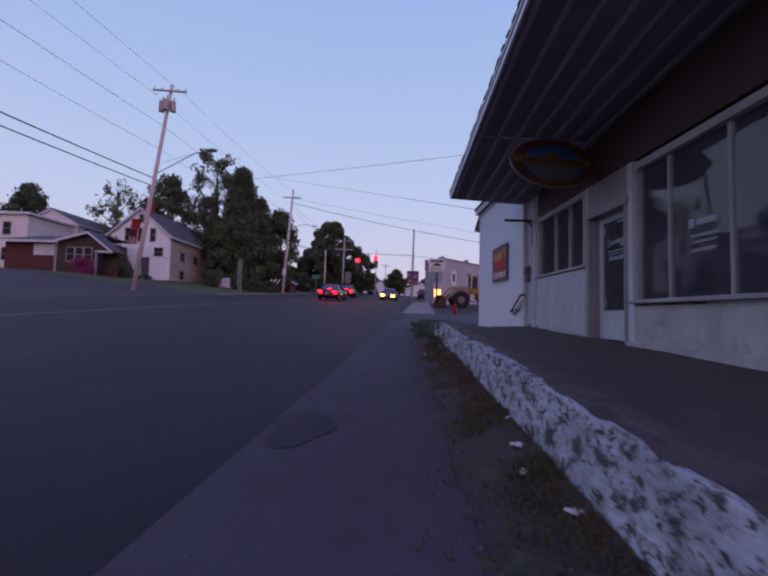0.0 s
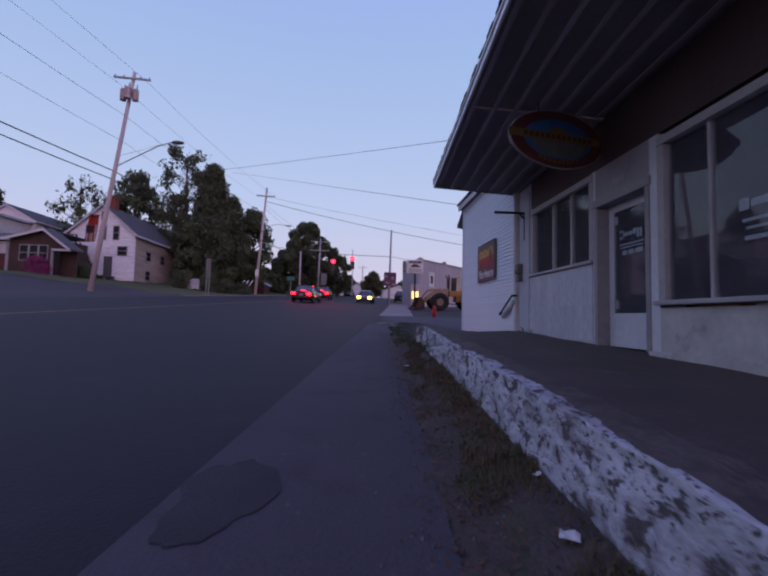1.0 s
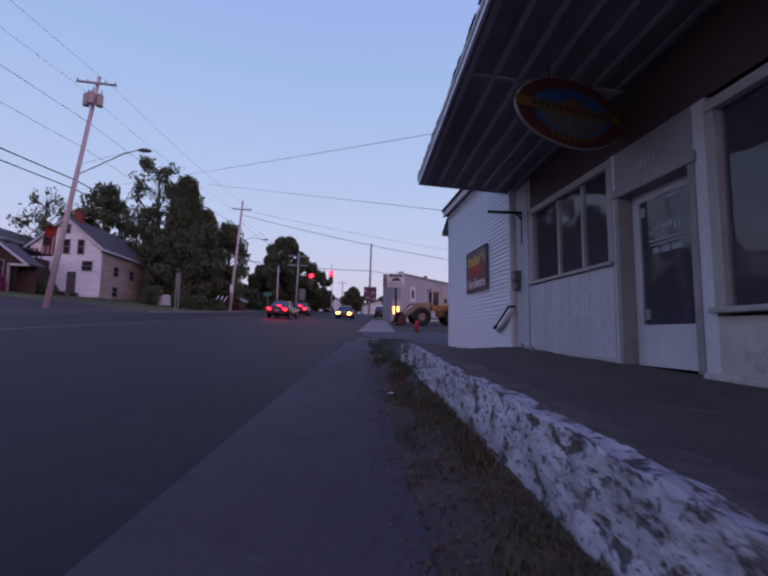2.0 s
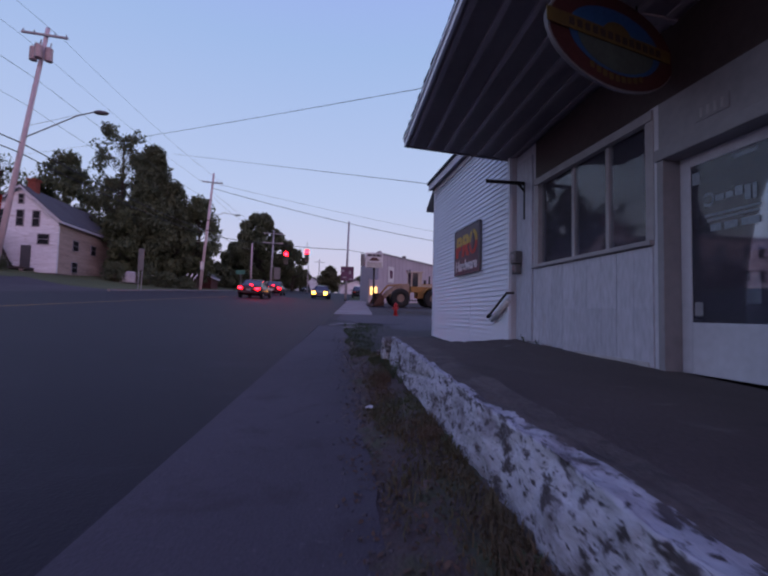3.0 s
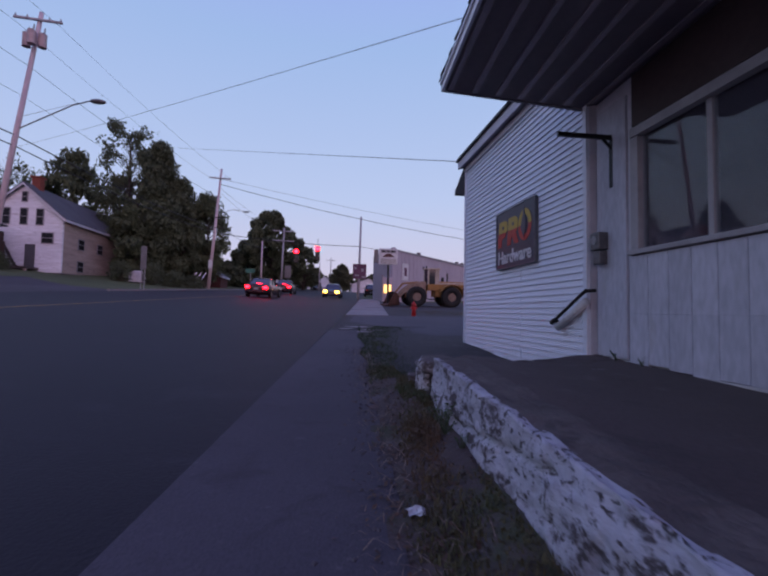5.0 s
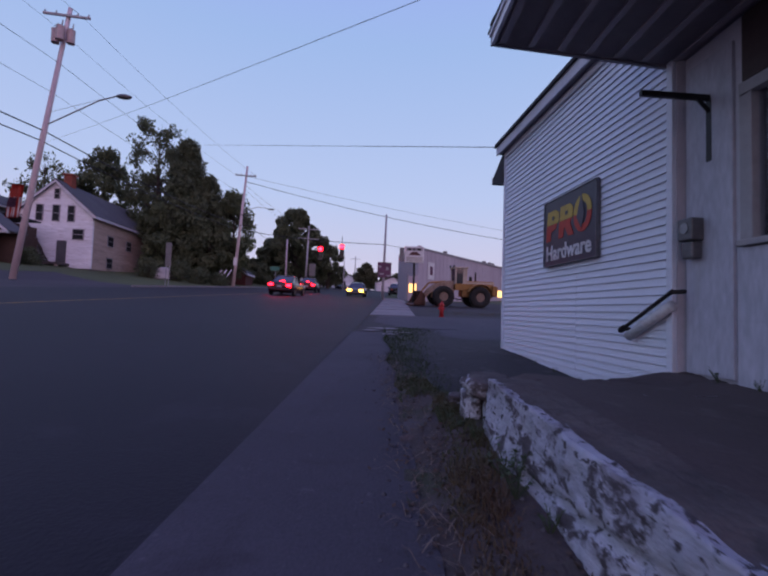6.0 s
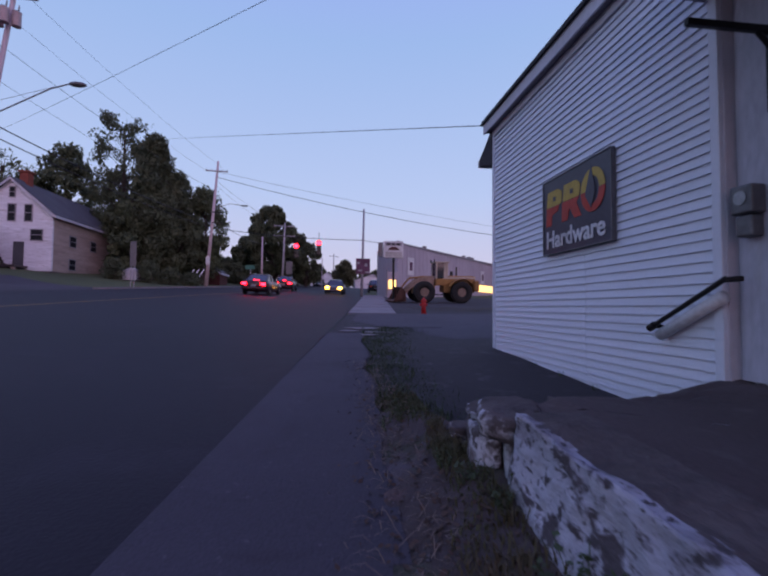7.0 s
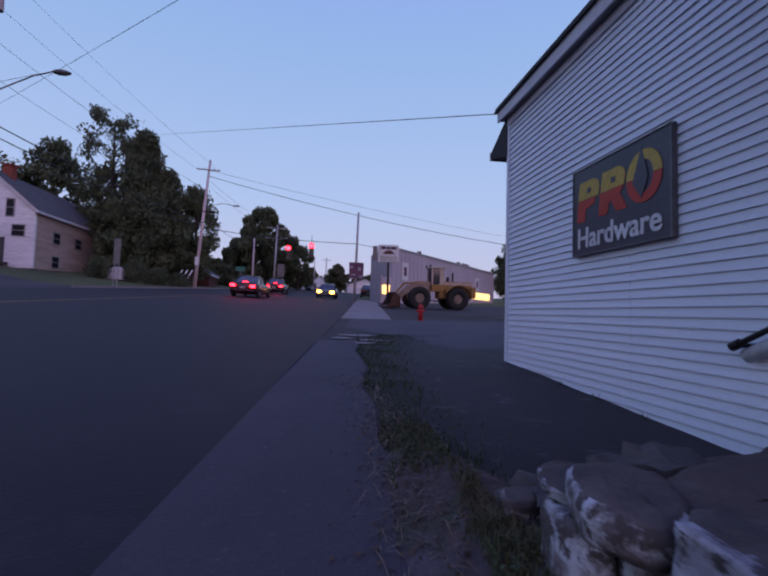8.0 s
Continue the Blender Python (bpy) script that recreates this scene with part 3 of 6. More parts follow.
def rubble_z(x, y):
    """The platform breaking down to the lot at its end."""
    w = 0.35 + 0.5 * min(1, max(0, (x - 1.6) / 1.4))
    s = min(1, max(0, (y - 9.60 - 0.40 * (x - 1.5) - 0.16 * noise.noise((x * 2.5, y * 2.5, 3))) / w))
    s = s * s * (3 - 2 * s)
    cell = noise.voronoi(Vector((x * 2.6, y * 2.6, 1)))[0]
    crack = min(1, max(0, (cell[1] - cell[0]) / 0.10))
    z = (deck_s(x, min(y, 10.4)) + 0.012 * noise.noise((x, y, 4))) * (1 - s) + (ground_z(x, y) - 0.03) * s
    mid = min(1, max(0, (y - 9.62) / 0.25)) * (1 - s * 0.7)
    return z + mid * (0.035 * noise.noise((round(x * 2.6), round(y * 2.6), 8)) - 0.018 * (1 - crack))


grid_mesh("broken_end", steps(1.44, 3.50, 72), steps(9.42, 12.0, 90), rubble_z, M["platform"], deck, "broken concrete end of the platform")

# ---- the shop with the deep eave ----
FX = 3.5
shop = thing("shop_building", (FX, 2, deck_z(2)), "white low shop with wide eave and large windows", "building", kind="structure")


def wallbox(name, y0, y1, z0, z1, mat, x0=FX, x1=FX + 0.2, parent=shop, label="", bevel=0.0):
    return part(name, bx(x0, x1, y0, y1, z0, z1, bevel=bevel), mat, parent, label)


def eave(y):
    """Outer lower edge of the overhang."""
    u = (10.5 - y) / 6.2
    return Vector((1.64 - 0.235 * u, y, 2.86 + 0.34 * u))


def soffit_z(x, y):
    e = eave(y)
    return e.z - 0.04 - 0.09 * (x - e.x) / (FX - e.x)


# front wall round the openings
wallbox("wall", -8, 1.5, -0.9, 3.8, M["white"])
wallbox("wall", 1.5, 6.06, -0.8, 0.19, M["footing"], label="stained low wall under the large window")
wallbox("wall", 6.06, 6.22, -0.6, 2.22, M["white"])
wallbox("wall", 1.5, 9.8, 2.22, 3.7, M["brownwall"], label="brown boards above the windows")
wallbox("wall", 7.53, 9.8, -0.6, 0.86, M["footing"], x0=FX + 0.03)
wallbox("wall", 9.80, 10.40, -0.6, 3.3, M["white"])
wallbox("wall", 7.42, 7.53, -0.6, 2.22, M["white"])
wallbox("wall", 6.22, 7.42, 1.74, 2.22, M["trim"])
for x0, x1, y0, y1 in ((FX, 9.5, -8.2, -8.0), (9.3, 9.5, -8.0, 10.2), (FX + 0.2, 9.3, 10.2, 10.4)):
    part("wall", bx(x0, x1, y0, y1, -1.2, 3.4), M["white"], shop)
# floor, ceiling and back wall all carry the room's shade as colour
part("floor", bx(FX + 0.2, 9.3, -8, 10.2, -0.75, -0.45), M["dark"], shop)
tagged(part("ceiling", bx(FX + 0.2, 9.3, -8, 10.2, 2.5, 2.6), M["dark"]), "shop ceiling coloured dark for the unlit room", "ceiling", kind="structure")
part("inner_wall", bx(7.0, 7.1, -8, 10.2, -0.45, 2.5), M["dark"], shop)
# vertical boards under the three-light window
for i in range(9):
    y0 = 7.49 + i * 0.26
    part("board", bx(FX - 0.018, FX + 0.03, y0, y0 + 0.255, 0.268, 0.86, bevel=0.003), M["board"], shop)
    part("board", bx(FX - 0.0185, FX + 0.03, y0, y0 + 0.2555, deck_z(y0) + 0.01 + 0.015 * math.sin(i * 2.1), 0.2675, bevel=0.0015), M["board"], shop)
part("corner_board", bx(FX - 0.03, FX + 0.05, 9.86, 10.36, deck_z(10) + 0.02, 2.6, bevel=0.006), M["board"], shop)
part("footing_ledge", bx(FX - 0.03, FX + 0.02, 7.54, 9.84, -0.5, deck_z(8.6) + 0.015, bevel=0.01), M["footing"], shop)
part("footing_ledge", bx(FX - 0.06, FX - 0.002, 1.4, 6.2, -0.8, deck_z(4) + 0.12, bevel=0.02), M["footing"], shop)


def window(name, ys, z0, z1, label, sill_out=0.06, slim=0.028):
    """A row of lights between the given uprights."""
    w = thing(name, (FX, (ys[0] + ys[-1]) / 2, z0), label, "window", kind="structure")
    a, b = ys[0], ys[-1]
    part("sill", bx(FX - sill_out, FX + 0.14, a - 0.05, b + 0.05, z0 - 0.05, z0, bevel=0.008), M["frame"], w)
    part("head", bx(FX - 0.025, FX + 0.14, a - 0.05, b + 0.05, z1, z1 + 0.10, bevel=0.006), M["frame"], w)
    for i, y in enumerate(ys):
        h = slim if 0 < i < len(ys) - 1 else 0.055
        thin = h < 0.03
        part("mullion", bx(FX + (0.03 if thin else -0.012), FX + (0.08 if thin else 0.12), y - h, y + h, z0, z1, bevel=0.004), M["frame"], w)
    for y0, y1 in zip(ys, ys[1:]):
        g = part("pane", bx(FX + 0.055, FX + 0.063, y0 + 0.015, y1 - 0.015, z0, z1), M["glass"], w, "dark reflecting glass")
        g.visible_shadow = False
    return w


window("window_1", (7.53, 8.22, 8.89, 9.76), 0.92, 2.10, "white-framed three-light shop window with dark glass")
window("window_2", (1.6, 2.50, 3.45, 4.40, 5.36, 6.02), 0.27, 2.06, "large white-framed shop window with dark glass", 0.09, 0.018)
wl_letters = thing("window_lettering", (FX + 0.05, 4.7, 1.1), "faded pale lettering on the large window glass", "lettering")
for y0, y1, z0, z1 in ((4.95, 5.05, 1.06, 1.17), (4.62, 4.93, 1.08, 1.15), (4.60, 5.02, 0.95, 0.98), (4.62, 4.98, 0.88, 0.905), (4.64, 5.0, 0.78, 0.82)):
    part("lettering_bar", bx(FX + 0.051, FX + 0.054, y0, y1, z0, z1), M["ghost"], wl_letters)

door = thing("door_1", (FX + 0.17, 6.8, deck_z(6.8)), "pale shop door with tall dark glass, shut", "door", kind="structure")
dz = deck_z(6.8)
part("jamb", bx(FX - 0.02, FX + 0.22, 7.35, 7.425, dz, 1.655, bevel=0.005), M["trim"], door)
part("jamb", bx(FX - 0.02, FX + 0.22, 6.215, 6.29, dz, 1.655, bevel=0.005), M["trim"], door)
part("head", bx(FX - 0.03, FX + 0.22, 6.19, 7.45, 1.66, 1.775, bevel=0.01), M["trim"], door)
for y in (7.292, 6.35):
    part("stile", bx(FX + 0.16, FX + 0.205, y - 0.055, y + 0.055, dz + 0.01, 1.66, bevel=0.004), M["white"], door)
part("rail", bx(FX + 0.16, FX + 0.205, 6.41, 7.235, 1.56, 1.66, bevel=0.004), M["white"], door)
part("kick_panel", bx(FX + 0.16, FX + 0.205, 6.41, 7.235, dz + 0.01, 0.14, bevel=0.004), M["white"], door)
g = part("pane", bx(FX + 0.170, FX + 0.176, 6.41, 7.235, 0.14, 1.56), M["glass"], door, "dark door glass")
# added blue sheet behind the pane imitates the sky's reflection
part("window_film", bx(FX + 0.188, FX + 0.190, 6.42, 7.22, 0.72, 1.54), M["reflectblue"], door, "blue sheet standing in for reflected sky")
g.visible_shadow = False
part("handle", bx(FX + 0.11, FX + 0.16, 6.34, 6.37, 0.45, 0.75, bevel=0.01), M["black"], door, "black pull handle")
# lettering on the door glass, as plain bars and shapes
def on_glass(name, f0, f1, z0, z1, mat, label, x=FX + 0.165):
    """A flat piece on the door glass, f from the far edge of the pane to the near one."""
    return part(name, bx(x, x + 0.003, 7.235 - f1 * 0.825, 7.235 - f0 * 0.825, z0, z1), mat, door, label)


ringpts = [(7.235 - 0.22 * 0.825 + r * math.cos(a), 1.215 + 1.15 * r * math.sin(a)) for r, aa in ((0.055, steps(0.6, 5.7, 20)), (0.036, steps(5.7, 0.6, 20))) for a in aa]
part("lettering_ring", slab([(FX + 0.165, y, z) for y, z in ringpts], Vector((0.003, 0, 0))), M["ghost"], door, "pale open ring on the glass")
for f0, f1, z0, z1 in ((0.30, 0.40, 1.185, 1.235), (0.42, 0.50, 1.185, 1.235), (0.52, 0.60, 1.185, 1.26), (0.62, 0.68, 1.13, 1.25), (0.70, 0.74, 1.13, 1.25), (0.17, 0.78, 1.065, 1.085), (0.20, 0.76, 1.025, 1.04), (0.24, 0.36, 0.93, 0.99), (0.40, 0.54, 0.93, 0.99), (0.58, 0.76, 0.93, 0.99), (0.50, 0.76, 1.50, 1.53)):
    on_glass("lettering_bar", f0, f1, z0, z1, M["ghost"], "pale lettering on the glass")
on_glass("sticker", 0.02, 0.12, 1.38, 1.49, M["ghost"], "pale sticker on the glass")
on_glass("sticker", 0.03, 0.13, 0.20, 0.32, M["trim"], "grey sticker on the glass")
on_glass("notice", 0.24, 0.50, 0.30, 0.54, M["greensign"], "green notice behind the glass", FX + 0.18)
on_glass("notice", 0.50, 0.74, 0.30, 0.54, M["beige"], "tan notice behind the glass", FX + 0.18)
on_glass("notice", 0.85, 0.98, 0.21, 0.37, M["blue"], "blue notice behind the glass", FX + 0.18)
# house number plate, plain bars
plate = thing("number_plate", (FX - 0.03, 6.85, 1.9), "pale plate with dark bars over the door", "sign")
part("plate", bx(FX - 0.008, FX + 0.002, 6.68, 7.0, 1.86, 1.99), M["trim"], plate)
for i in range(4):
    part("bar", bx(FX - 0.013, FX - 0.008, 6.725 + i * 0.066, 6.75 + i * 0.066, 1.885, 1.965), M["frame"], plate)

# things seen behind the glass
dp = thing("partition_screen", (FX + 0.5, 4.9, -0.45), "beige partition screen standing inside the shop window", "screen")
part("board", bx(FX + 0.48, FX + 0.52, 3.3, 5.50, -0.45, 1.24, bevel=0.01), M["beige"], dp)
cr = thing("display_crate", (FX + 0.33, 5.5, -0.45), "orange-brown slatted box inside the shop window", "crate")
for i in range(3):
    part("slat", bx(FX + 0.25, FX + 0.42, 5.30, 5.82, 0.27 + i * 0.13, 0.38 + i * 0.13, bevel=0.01), M["orangebox"], cr)
part("base", bx(FX + 0.25, FX + 0.42, 5.30, 5.82, -0.45, 0.25), M["orangebox"], cr)

# roof overhang
roof = thing("eave_roof", (2.5, 2, 3), "dark shingled roof with deep grey soffit and white fascia", "roof", kind="structure")
bm = bmesh.new()
ys = steps(-8, 10.5, 20)
for y0, y1 in zip(ys, ys[1:]):
    poly(bm, [(eave(y0).x + 0.03, y0, soffit_z(eave(y0).x, y0)), (eave(y1).x + 0.03, y1, soffit_z(eave(y1).x, y1)), (FX + 0.02, y1, soffit_z(FX, y1)), (FX + 0.02, y0, soffit_z(FX, y0))])
bmesh.ops.solidify(bm, geom=bm.faces, thickness=-0.02)
part("soffit", bm, M["soffit"], roof)
for i in range(7):
    u = 0.05 + i * 0.15
    a, b = -8.0, 10.46
    def on(y, up=0.0):
        x = eave(y).x + u * (FX - eave(y).x)
        return Vector((x, y, soffit_z(x, y) - 0.012 + up))
    bm = bmesh.new()
    w = Vector((0.032, 0, 0))
    poly(bm, [on(a) - w, on(b) - w, on(b) + w, on(a) + w], Vector((0, 0, 0.03)))
    part("batten", bm, M["soffit"], roof)
for y in (0.5, 3.6, 7.2):
    part("joint_strip", slab([(eave(y).x + 0.05, y - 0.03, soffit_z(eave(y).x, y) - 0.02), (FX, y - 0.03, soffit_z(FX, y) - 0.02), (FX, y + 0.03, soffit_z(FX, y) - 0.02), (eave(y).x + 0.05, y + 0.03, soffit_z(eave(y).x, y) - 0.02)], Vector((0, 0, 0.03))), M["soffit"], roof)
a, b = eave(-8), eave(10.52)
part("fascia", slab([a + Vector((0, 0, -0.05)), b + Vector((0, 0, -0.05)), b + Vector((0, 0, 0.11)), a + Vector((0, 0, 0.11))], Vector((0.03, 0, 0))), M["fascia"], roof, "white painted fascia")
part("gutter_strip", slab([a + Vector((-0.02, 0, 0.03)), b + Vector((-0.02, 0, 0.03)), b + Vector((-0.02, 0, 0.06)), a + Vector((-0.02, 0, 0.06))], Vector((0.018, 0, 0))), M["fascia"], roof)
e1 = eave(10.5)
part("end_fascia", slab([(e1.x, 10.5, e1.z - 0.05), (FX + 0.2, 10.5, soffit_z(FX, 10.5) - 0.04), (FX + 0.2, 10.5, e1.z + 0.4), (e1.x, 10.5, e1.z + 0.06)], Vector((0, 0.03, 0))), M["trim"], roof)
rs = random.Random(2)
bm = bmesh.new()
for i in range(150):
    y = -8 + i * 0.124
    e = eave(y)
    j = rs.uniform(-0.012, 0.012)
    poly(bm, [(e.x - 0.012 + j, y, e.z + 0.103), (e.x - 0.012 + j, y + 0.118, e.z + 0.103 - 0.006), (e.x + 0.5, y + 0.118, e.z + 0.20), (e.x + 0.5, y, e.z + 0.20)], Vector((0, 0, 0.02)))
tagged(part("shingle_edge", bm, M["shingle"], roof), kind="stuff")
part("roof_slab", slab([(eave(-8).x + 0.1, -8.2, eave(-8).z + 0.11), (eave(10.5).x + 0.1, 10.53, eave(10.5).z + 0.11), (9.6, 10.53, eave(10.5).z + 1.2), (9.6, -8.2, eave(-8).z + 1.2)], Vector((0, 0, 0.05))), M["shingle"], roof)

# oval sign under the soffit, hung askew
oval = thing("oval_sign", (0, 0, 0), "oval hanging sign, faded red rim and yellow band darkened for shade", "sign")


def disc(rx, rz, y, t, n=40):
    return slab([(rx * math.cos(a), y, rz * math.sin(a)) for a in steps(0, 2 * math.pi, n)[:-1]], Vector((0, t, 0)))


part("rim", disc(0.81, 0.44, -0.015, 0.05), M["ovalred"], oval, "faded red rim, darkened for shade")
part("edge", disc(0.83, 0.455, -0.005, 0.03), M["trim"], oval, "pale edge")
part("field", disc(0.60, 0.31, -0.02, 0.01), M["blue"], oval, "blue field")
part("sun", slab([(0.20 * math.cos(a), -0.024, 0.03 + 0.16 * math.sin(a)) for a in steps(0, math.pi, 16)], Vector((0, 0.006, 0))), M["ovalband"], oval, "yellow half sun")
part("lower_field", slab([(0.50 * math.cos(a), -0.023, -0.03 + 0.26 * math.sin(a)) for a in steps(-math.pi, 0, 18)], Vector((0, 0.006, 0))), M["ovalfield"], oval)
part("band", bx(-0.86, 0.74, -0.035, -0.025, -0.04, 0.09, bevel=0.003), M["ovalband"], oval, "yellow band")
for i in range(13):
    part("lettering_bar", bx(-0.62 + i * 0.095, -0.56 + i * 0.095, -0.04, -0.036, -0.01, 0.06), M["brownwall"], oval)
for i in range(9):
    part("lettering_bar", bx(-0.36 + i * 0.08, -0.31 + i * 0.08, -0.02, -0.016, -0.385 + 0.004 * (i - 4) ** 2, -0.325 + 0.004 * (i - 4) ** 2), M["ovalband"], oval)
for x in (-0.32, 0.32):
    part("chain", rd((x, 0, 0.36), (x, 0, 0.60), 0.008), M["black"], oval)
oval.matrix_basis = pose(2.76, 7.03, 2.50, 0, -3.0, 18) @ Matrix.Diagonal((0.98, 1, 0.88, 1))
# flag bracket on the shop corner
br = thing("wall_bracket", (FX - 0.02, 10.1, 1.68), "black iron arm bracket on the shop corner", "bracket")
part("arm", bx(2.84, FX, 10.08, 10.12, 2.20, 2.25, bevel=0.006), M["black"], br)
part("upright", bx(FX - 0.035, FX - 0.002 - 0.03 + 0.03, 10.07, 10.13, 1.66, 2.22, bevel=0.006), M["black"], br)
part("elbow", rd((FX - 0.02, 10.1, 2.10), (FX - 0.13, 10.1, 2.21), 0.018), M["black"], br)

# ---- hardware store: clapboarded wall ----
HX, H0, H1, HT = 3.38, 10.40, 15.05, 3.52
hw = thing("hardware_store", (HX, 12.7, ground_z(3, 12.7)), "white clapboarded store with dark shingled roof", "building", kind="structure")
part("wall", bx(HX + 0.03, HX + 0.25, H0, H1 - 0.02, -0.50, HT + 0.02), M["white"], hw)
part("foundation", bx(HX + 0.035, HX + 0.25, H0, H1 - 0.02, -0.95, -0.503), M["stone"], hw, "dark stone foundation")
part("wall", bx(HX + 0.25, 13.0, H1 - 0.2, H1 - 0.02, -0.9, HT), M["white"], hw)
part("wall", bx(12.8, 13.0, H0, H1 - 0.2, -0.9, HT), M["white"], hw)
n_boards = 49
for i in range(-2, n_boards):
    z0 = -0.5017 + i * 0.0843
    y0 = H0 + 0.09
    gzz = [ground_z(HX, H0), ground_z(HX, H1)]
    bm = bmesh.new()
    zt = min(z0 + 0.0868, HT)
    if z0 >= HT - 0.02:
        continue
    vs = [bm.verts.new(p) for p in ((HX - 0.001, y0, z0), (HX + 0.03, y0, z0), (HX + 0.03, y0, zt), (HX + 0.020, y0, zt))]
    vt = [bm.verts.new(v.co + Vector((0, H1 - 0.07 - y0, 0))) for v in vs]
    bm.faces.new(vs[::-1]), bm.faces.new(vt)
    for a in range(4):
        bm.faces.new((vs[a], vs[(a + 1) % 4], vt[(a + 1) % 4], vt[a]))
    part("clapboard", bm, M["siding"], hw)
for y in (H0 + 0.01, H1 - 0.08):
    part("corner_trim", bx(HX - 0.012, HX + 0.06, y, y + 0.08, -0.75, HT + 0.01, bevel=0.006), M["siding"], hw)
# vinyl seam in the middle
part("seam", bx(HX + 0.003, HX + 0.008, 12.20, 12.203, -0.45, 0.95), M["siding"], hw)
hroof = thing("store_roof", (HX, 12.7, HT), "dark shingled roof with white fascia and boxed eave", "roof", kind="structure")
part("fascia", slab([(HX - 0.13, H0 - 0.6, HT - 0.06), (HX - 0.13, H1 + 0.12, HT - 0.06), (HX - 0.13, H1 + 0.12, HT + 0.11), (HX - 0.13, H0 - 0.6, HT + 0.11)], Vector((0.025, 0, 0))), M["white"], hroof)
part("soffit", bx(HX - 0.12, HX + 0.03, H0 - 0.6, H1 + 0.1, HT - 0.04, HT - 0.015), M["trim"], hroof)
part("frieze", bx(HX - 0.02, HX + 0.02, H0 - 0.6, H1 - 0.02, HT - 0.16, HT - 0.04, bevel=0.004), M["white"], hroof)
part("drip_edge", bx(HX - 0.17, HX - 0.10, H0 - 0.6, H1 + 0.16, HT + 0.11, HT + 0.145), M["shingle"], hroof)
part("roof_slab", slab([(HX - 0.16, H0 - 0.6, HT + 0.12), (HX - 0.16, H1 + 0.14, HT + 0.12), (8.2, H1 + 0.14, HT + 2.0), (8.2, H0 - 0.6, HT + 2.0)], Vector((0, 0, 0.06))), M["shingle"], hroof)
part("roof_slab", slab([(13.1, H0 - 0.6, HT + 0.12), (13.1, H1 + 0.14, HT + 0.12), (8.2, H1 + 0.14, HT + 2.0), (8.2, H0 - 0.6, HT + 2.0)], Vector((0, 0, 0.06))), M["shingle"], hroof)
# sloping canopy over the street front of the store
part("front_canopy", slab([(HX - 0.03, H1 - 0.02, HT - 0.02), (HX - 0.03, H1 + 0.62, HT - 0.36), (HX - 0.03, H1 + 0.66, HT - 0.46), (HX - 0.03, H1 - 0.02, HT - 0.66)], Vector((6, 0, 0))), M["shingle"], hroof, "dark shingled canopy end")
part("canopy_fascia", bx(HX - 0.04, HX + 5.9, H1 + 0.62, H1 + 0.66, HT - 0.50, HT - 0.36), M["trim"], hroof)

# the hardware sign
SX = HX - 0.016
sgn = thing("hardware_sign", (SX, 12.35, 1.01), "framed charcoal sign with faded yellow and red emblem, white lettering", "sign")
part("panel", bx(SX - 0.03, SX + 0.014, 11.63, 13.07, 1.01, 1.96), M["signdark"], sgn)
for y0, y1, z0, z1 in ((11.62, 11.636, 1.0, 1.97), (13.064, 13.08, 1.0, 1.97), (11.636, 13.064, 1.0, 1.014), (11.636, 13.064, 1.956, 1.97)):
    part("frame", bx(SX - 0.040, SX + 0.014, y0, y1, z0, z1, bevel=0.003), M["greybox"], sgn, "thin grey metal frame")


def sign_shape(name, pts, mat, lift=0.0):
    """pts as (distance along the sign from its far end, height)."""
    part(name, slab([(SX - 0.034 - lift, 13.07 - u, 1.01 + v) for u, v in pts], Vector((0.004, 0, 0))), mat, sgn)


ZM = 0.60
for dx in (0.0, 0.40):
    sign_shape("emblem_upper", [(0.10 + dx, ZM), (0.13 + dx, 0.80), (0.38 + dx, 0.80), (0.46 + dx, 0.76), (0.48 + dx, 0.70), (0.46 + dx, ZM)], M["yellow"], 0.001 + dx * 0.004)
    sign_shape("emblem_gap", [(0.27 + dx, 0.66), (0.27 + dx, 0.715), (0.33 + dx, 0.715), (0.34 + dx, 0.69), (0.33 + dx, 0.66)], M["signdark"], 0.006)
sign_shape("emblem_lower", [(0.08, 0.36), (0.10, ZM - 0.004), (0.42, ZM - 0.004), (0.38, 0.52), (0.24, 0.49), (0.22, 0.36)], M["red"], 0.001)
sign_shape("emblem_lower", [(0.47, 0.36), (0.49, ZM - 0.004), (0.86, ZM - 0.004), (0.80, 0.53), (0.90, 0.36), (0.75, 0.36), (0.65, 0.50), (0.60, 0.36)], M["red"], 0.002)
ring = [(1.12 + 0.225 * math.cos(a), 0.60 + 0.24 * math.sin(a)) for a in steps(0, math.pi, 18)]
hole = [(1.12 + 0.12 * math.cos(a), 0.60 + 0.15 * math.sin(a)) for a in steps(math.pi, 0, 18)]
sign_shape("emblem_ring_upper", ring + hole, M["yellow"], 0.003)
sign_shape("emblem_ring_lower", [(u, 1.196 - v) for u, v in ring + hole], M["red"], 0.003)
sign_shape("emblem_slash", [(0.98, 0.56), (1.10, 0.88), (1.18, 0.58), (1.10, 0.40)], M["signdark"], 0.007)


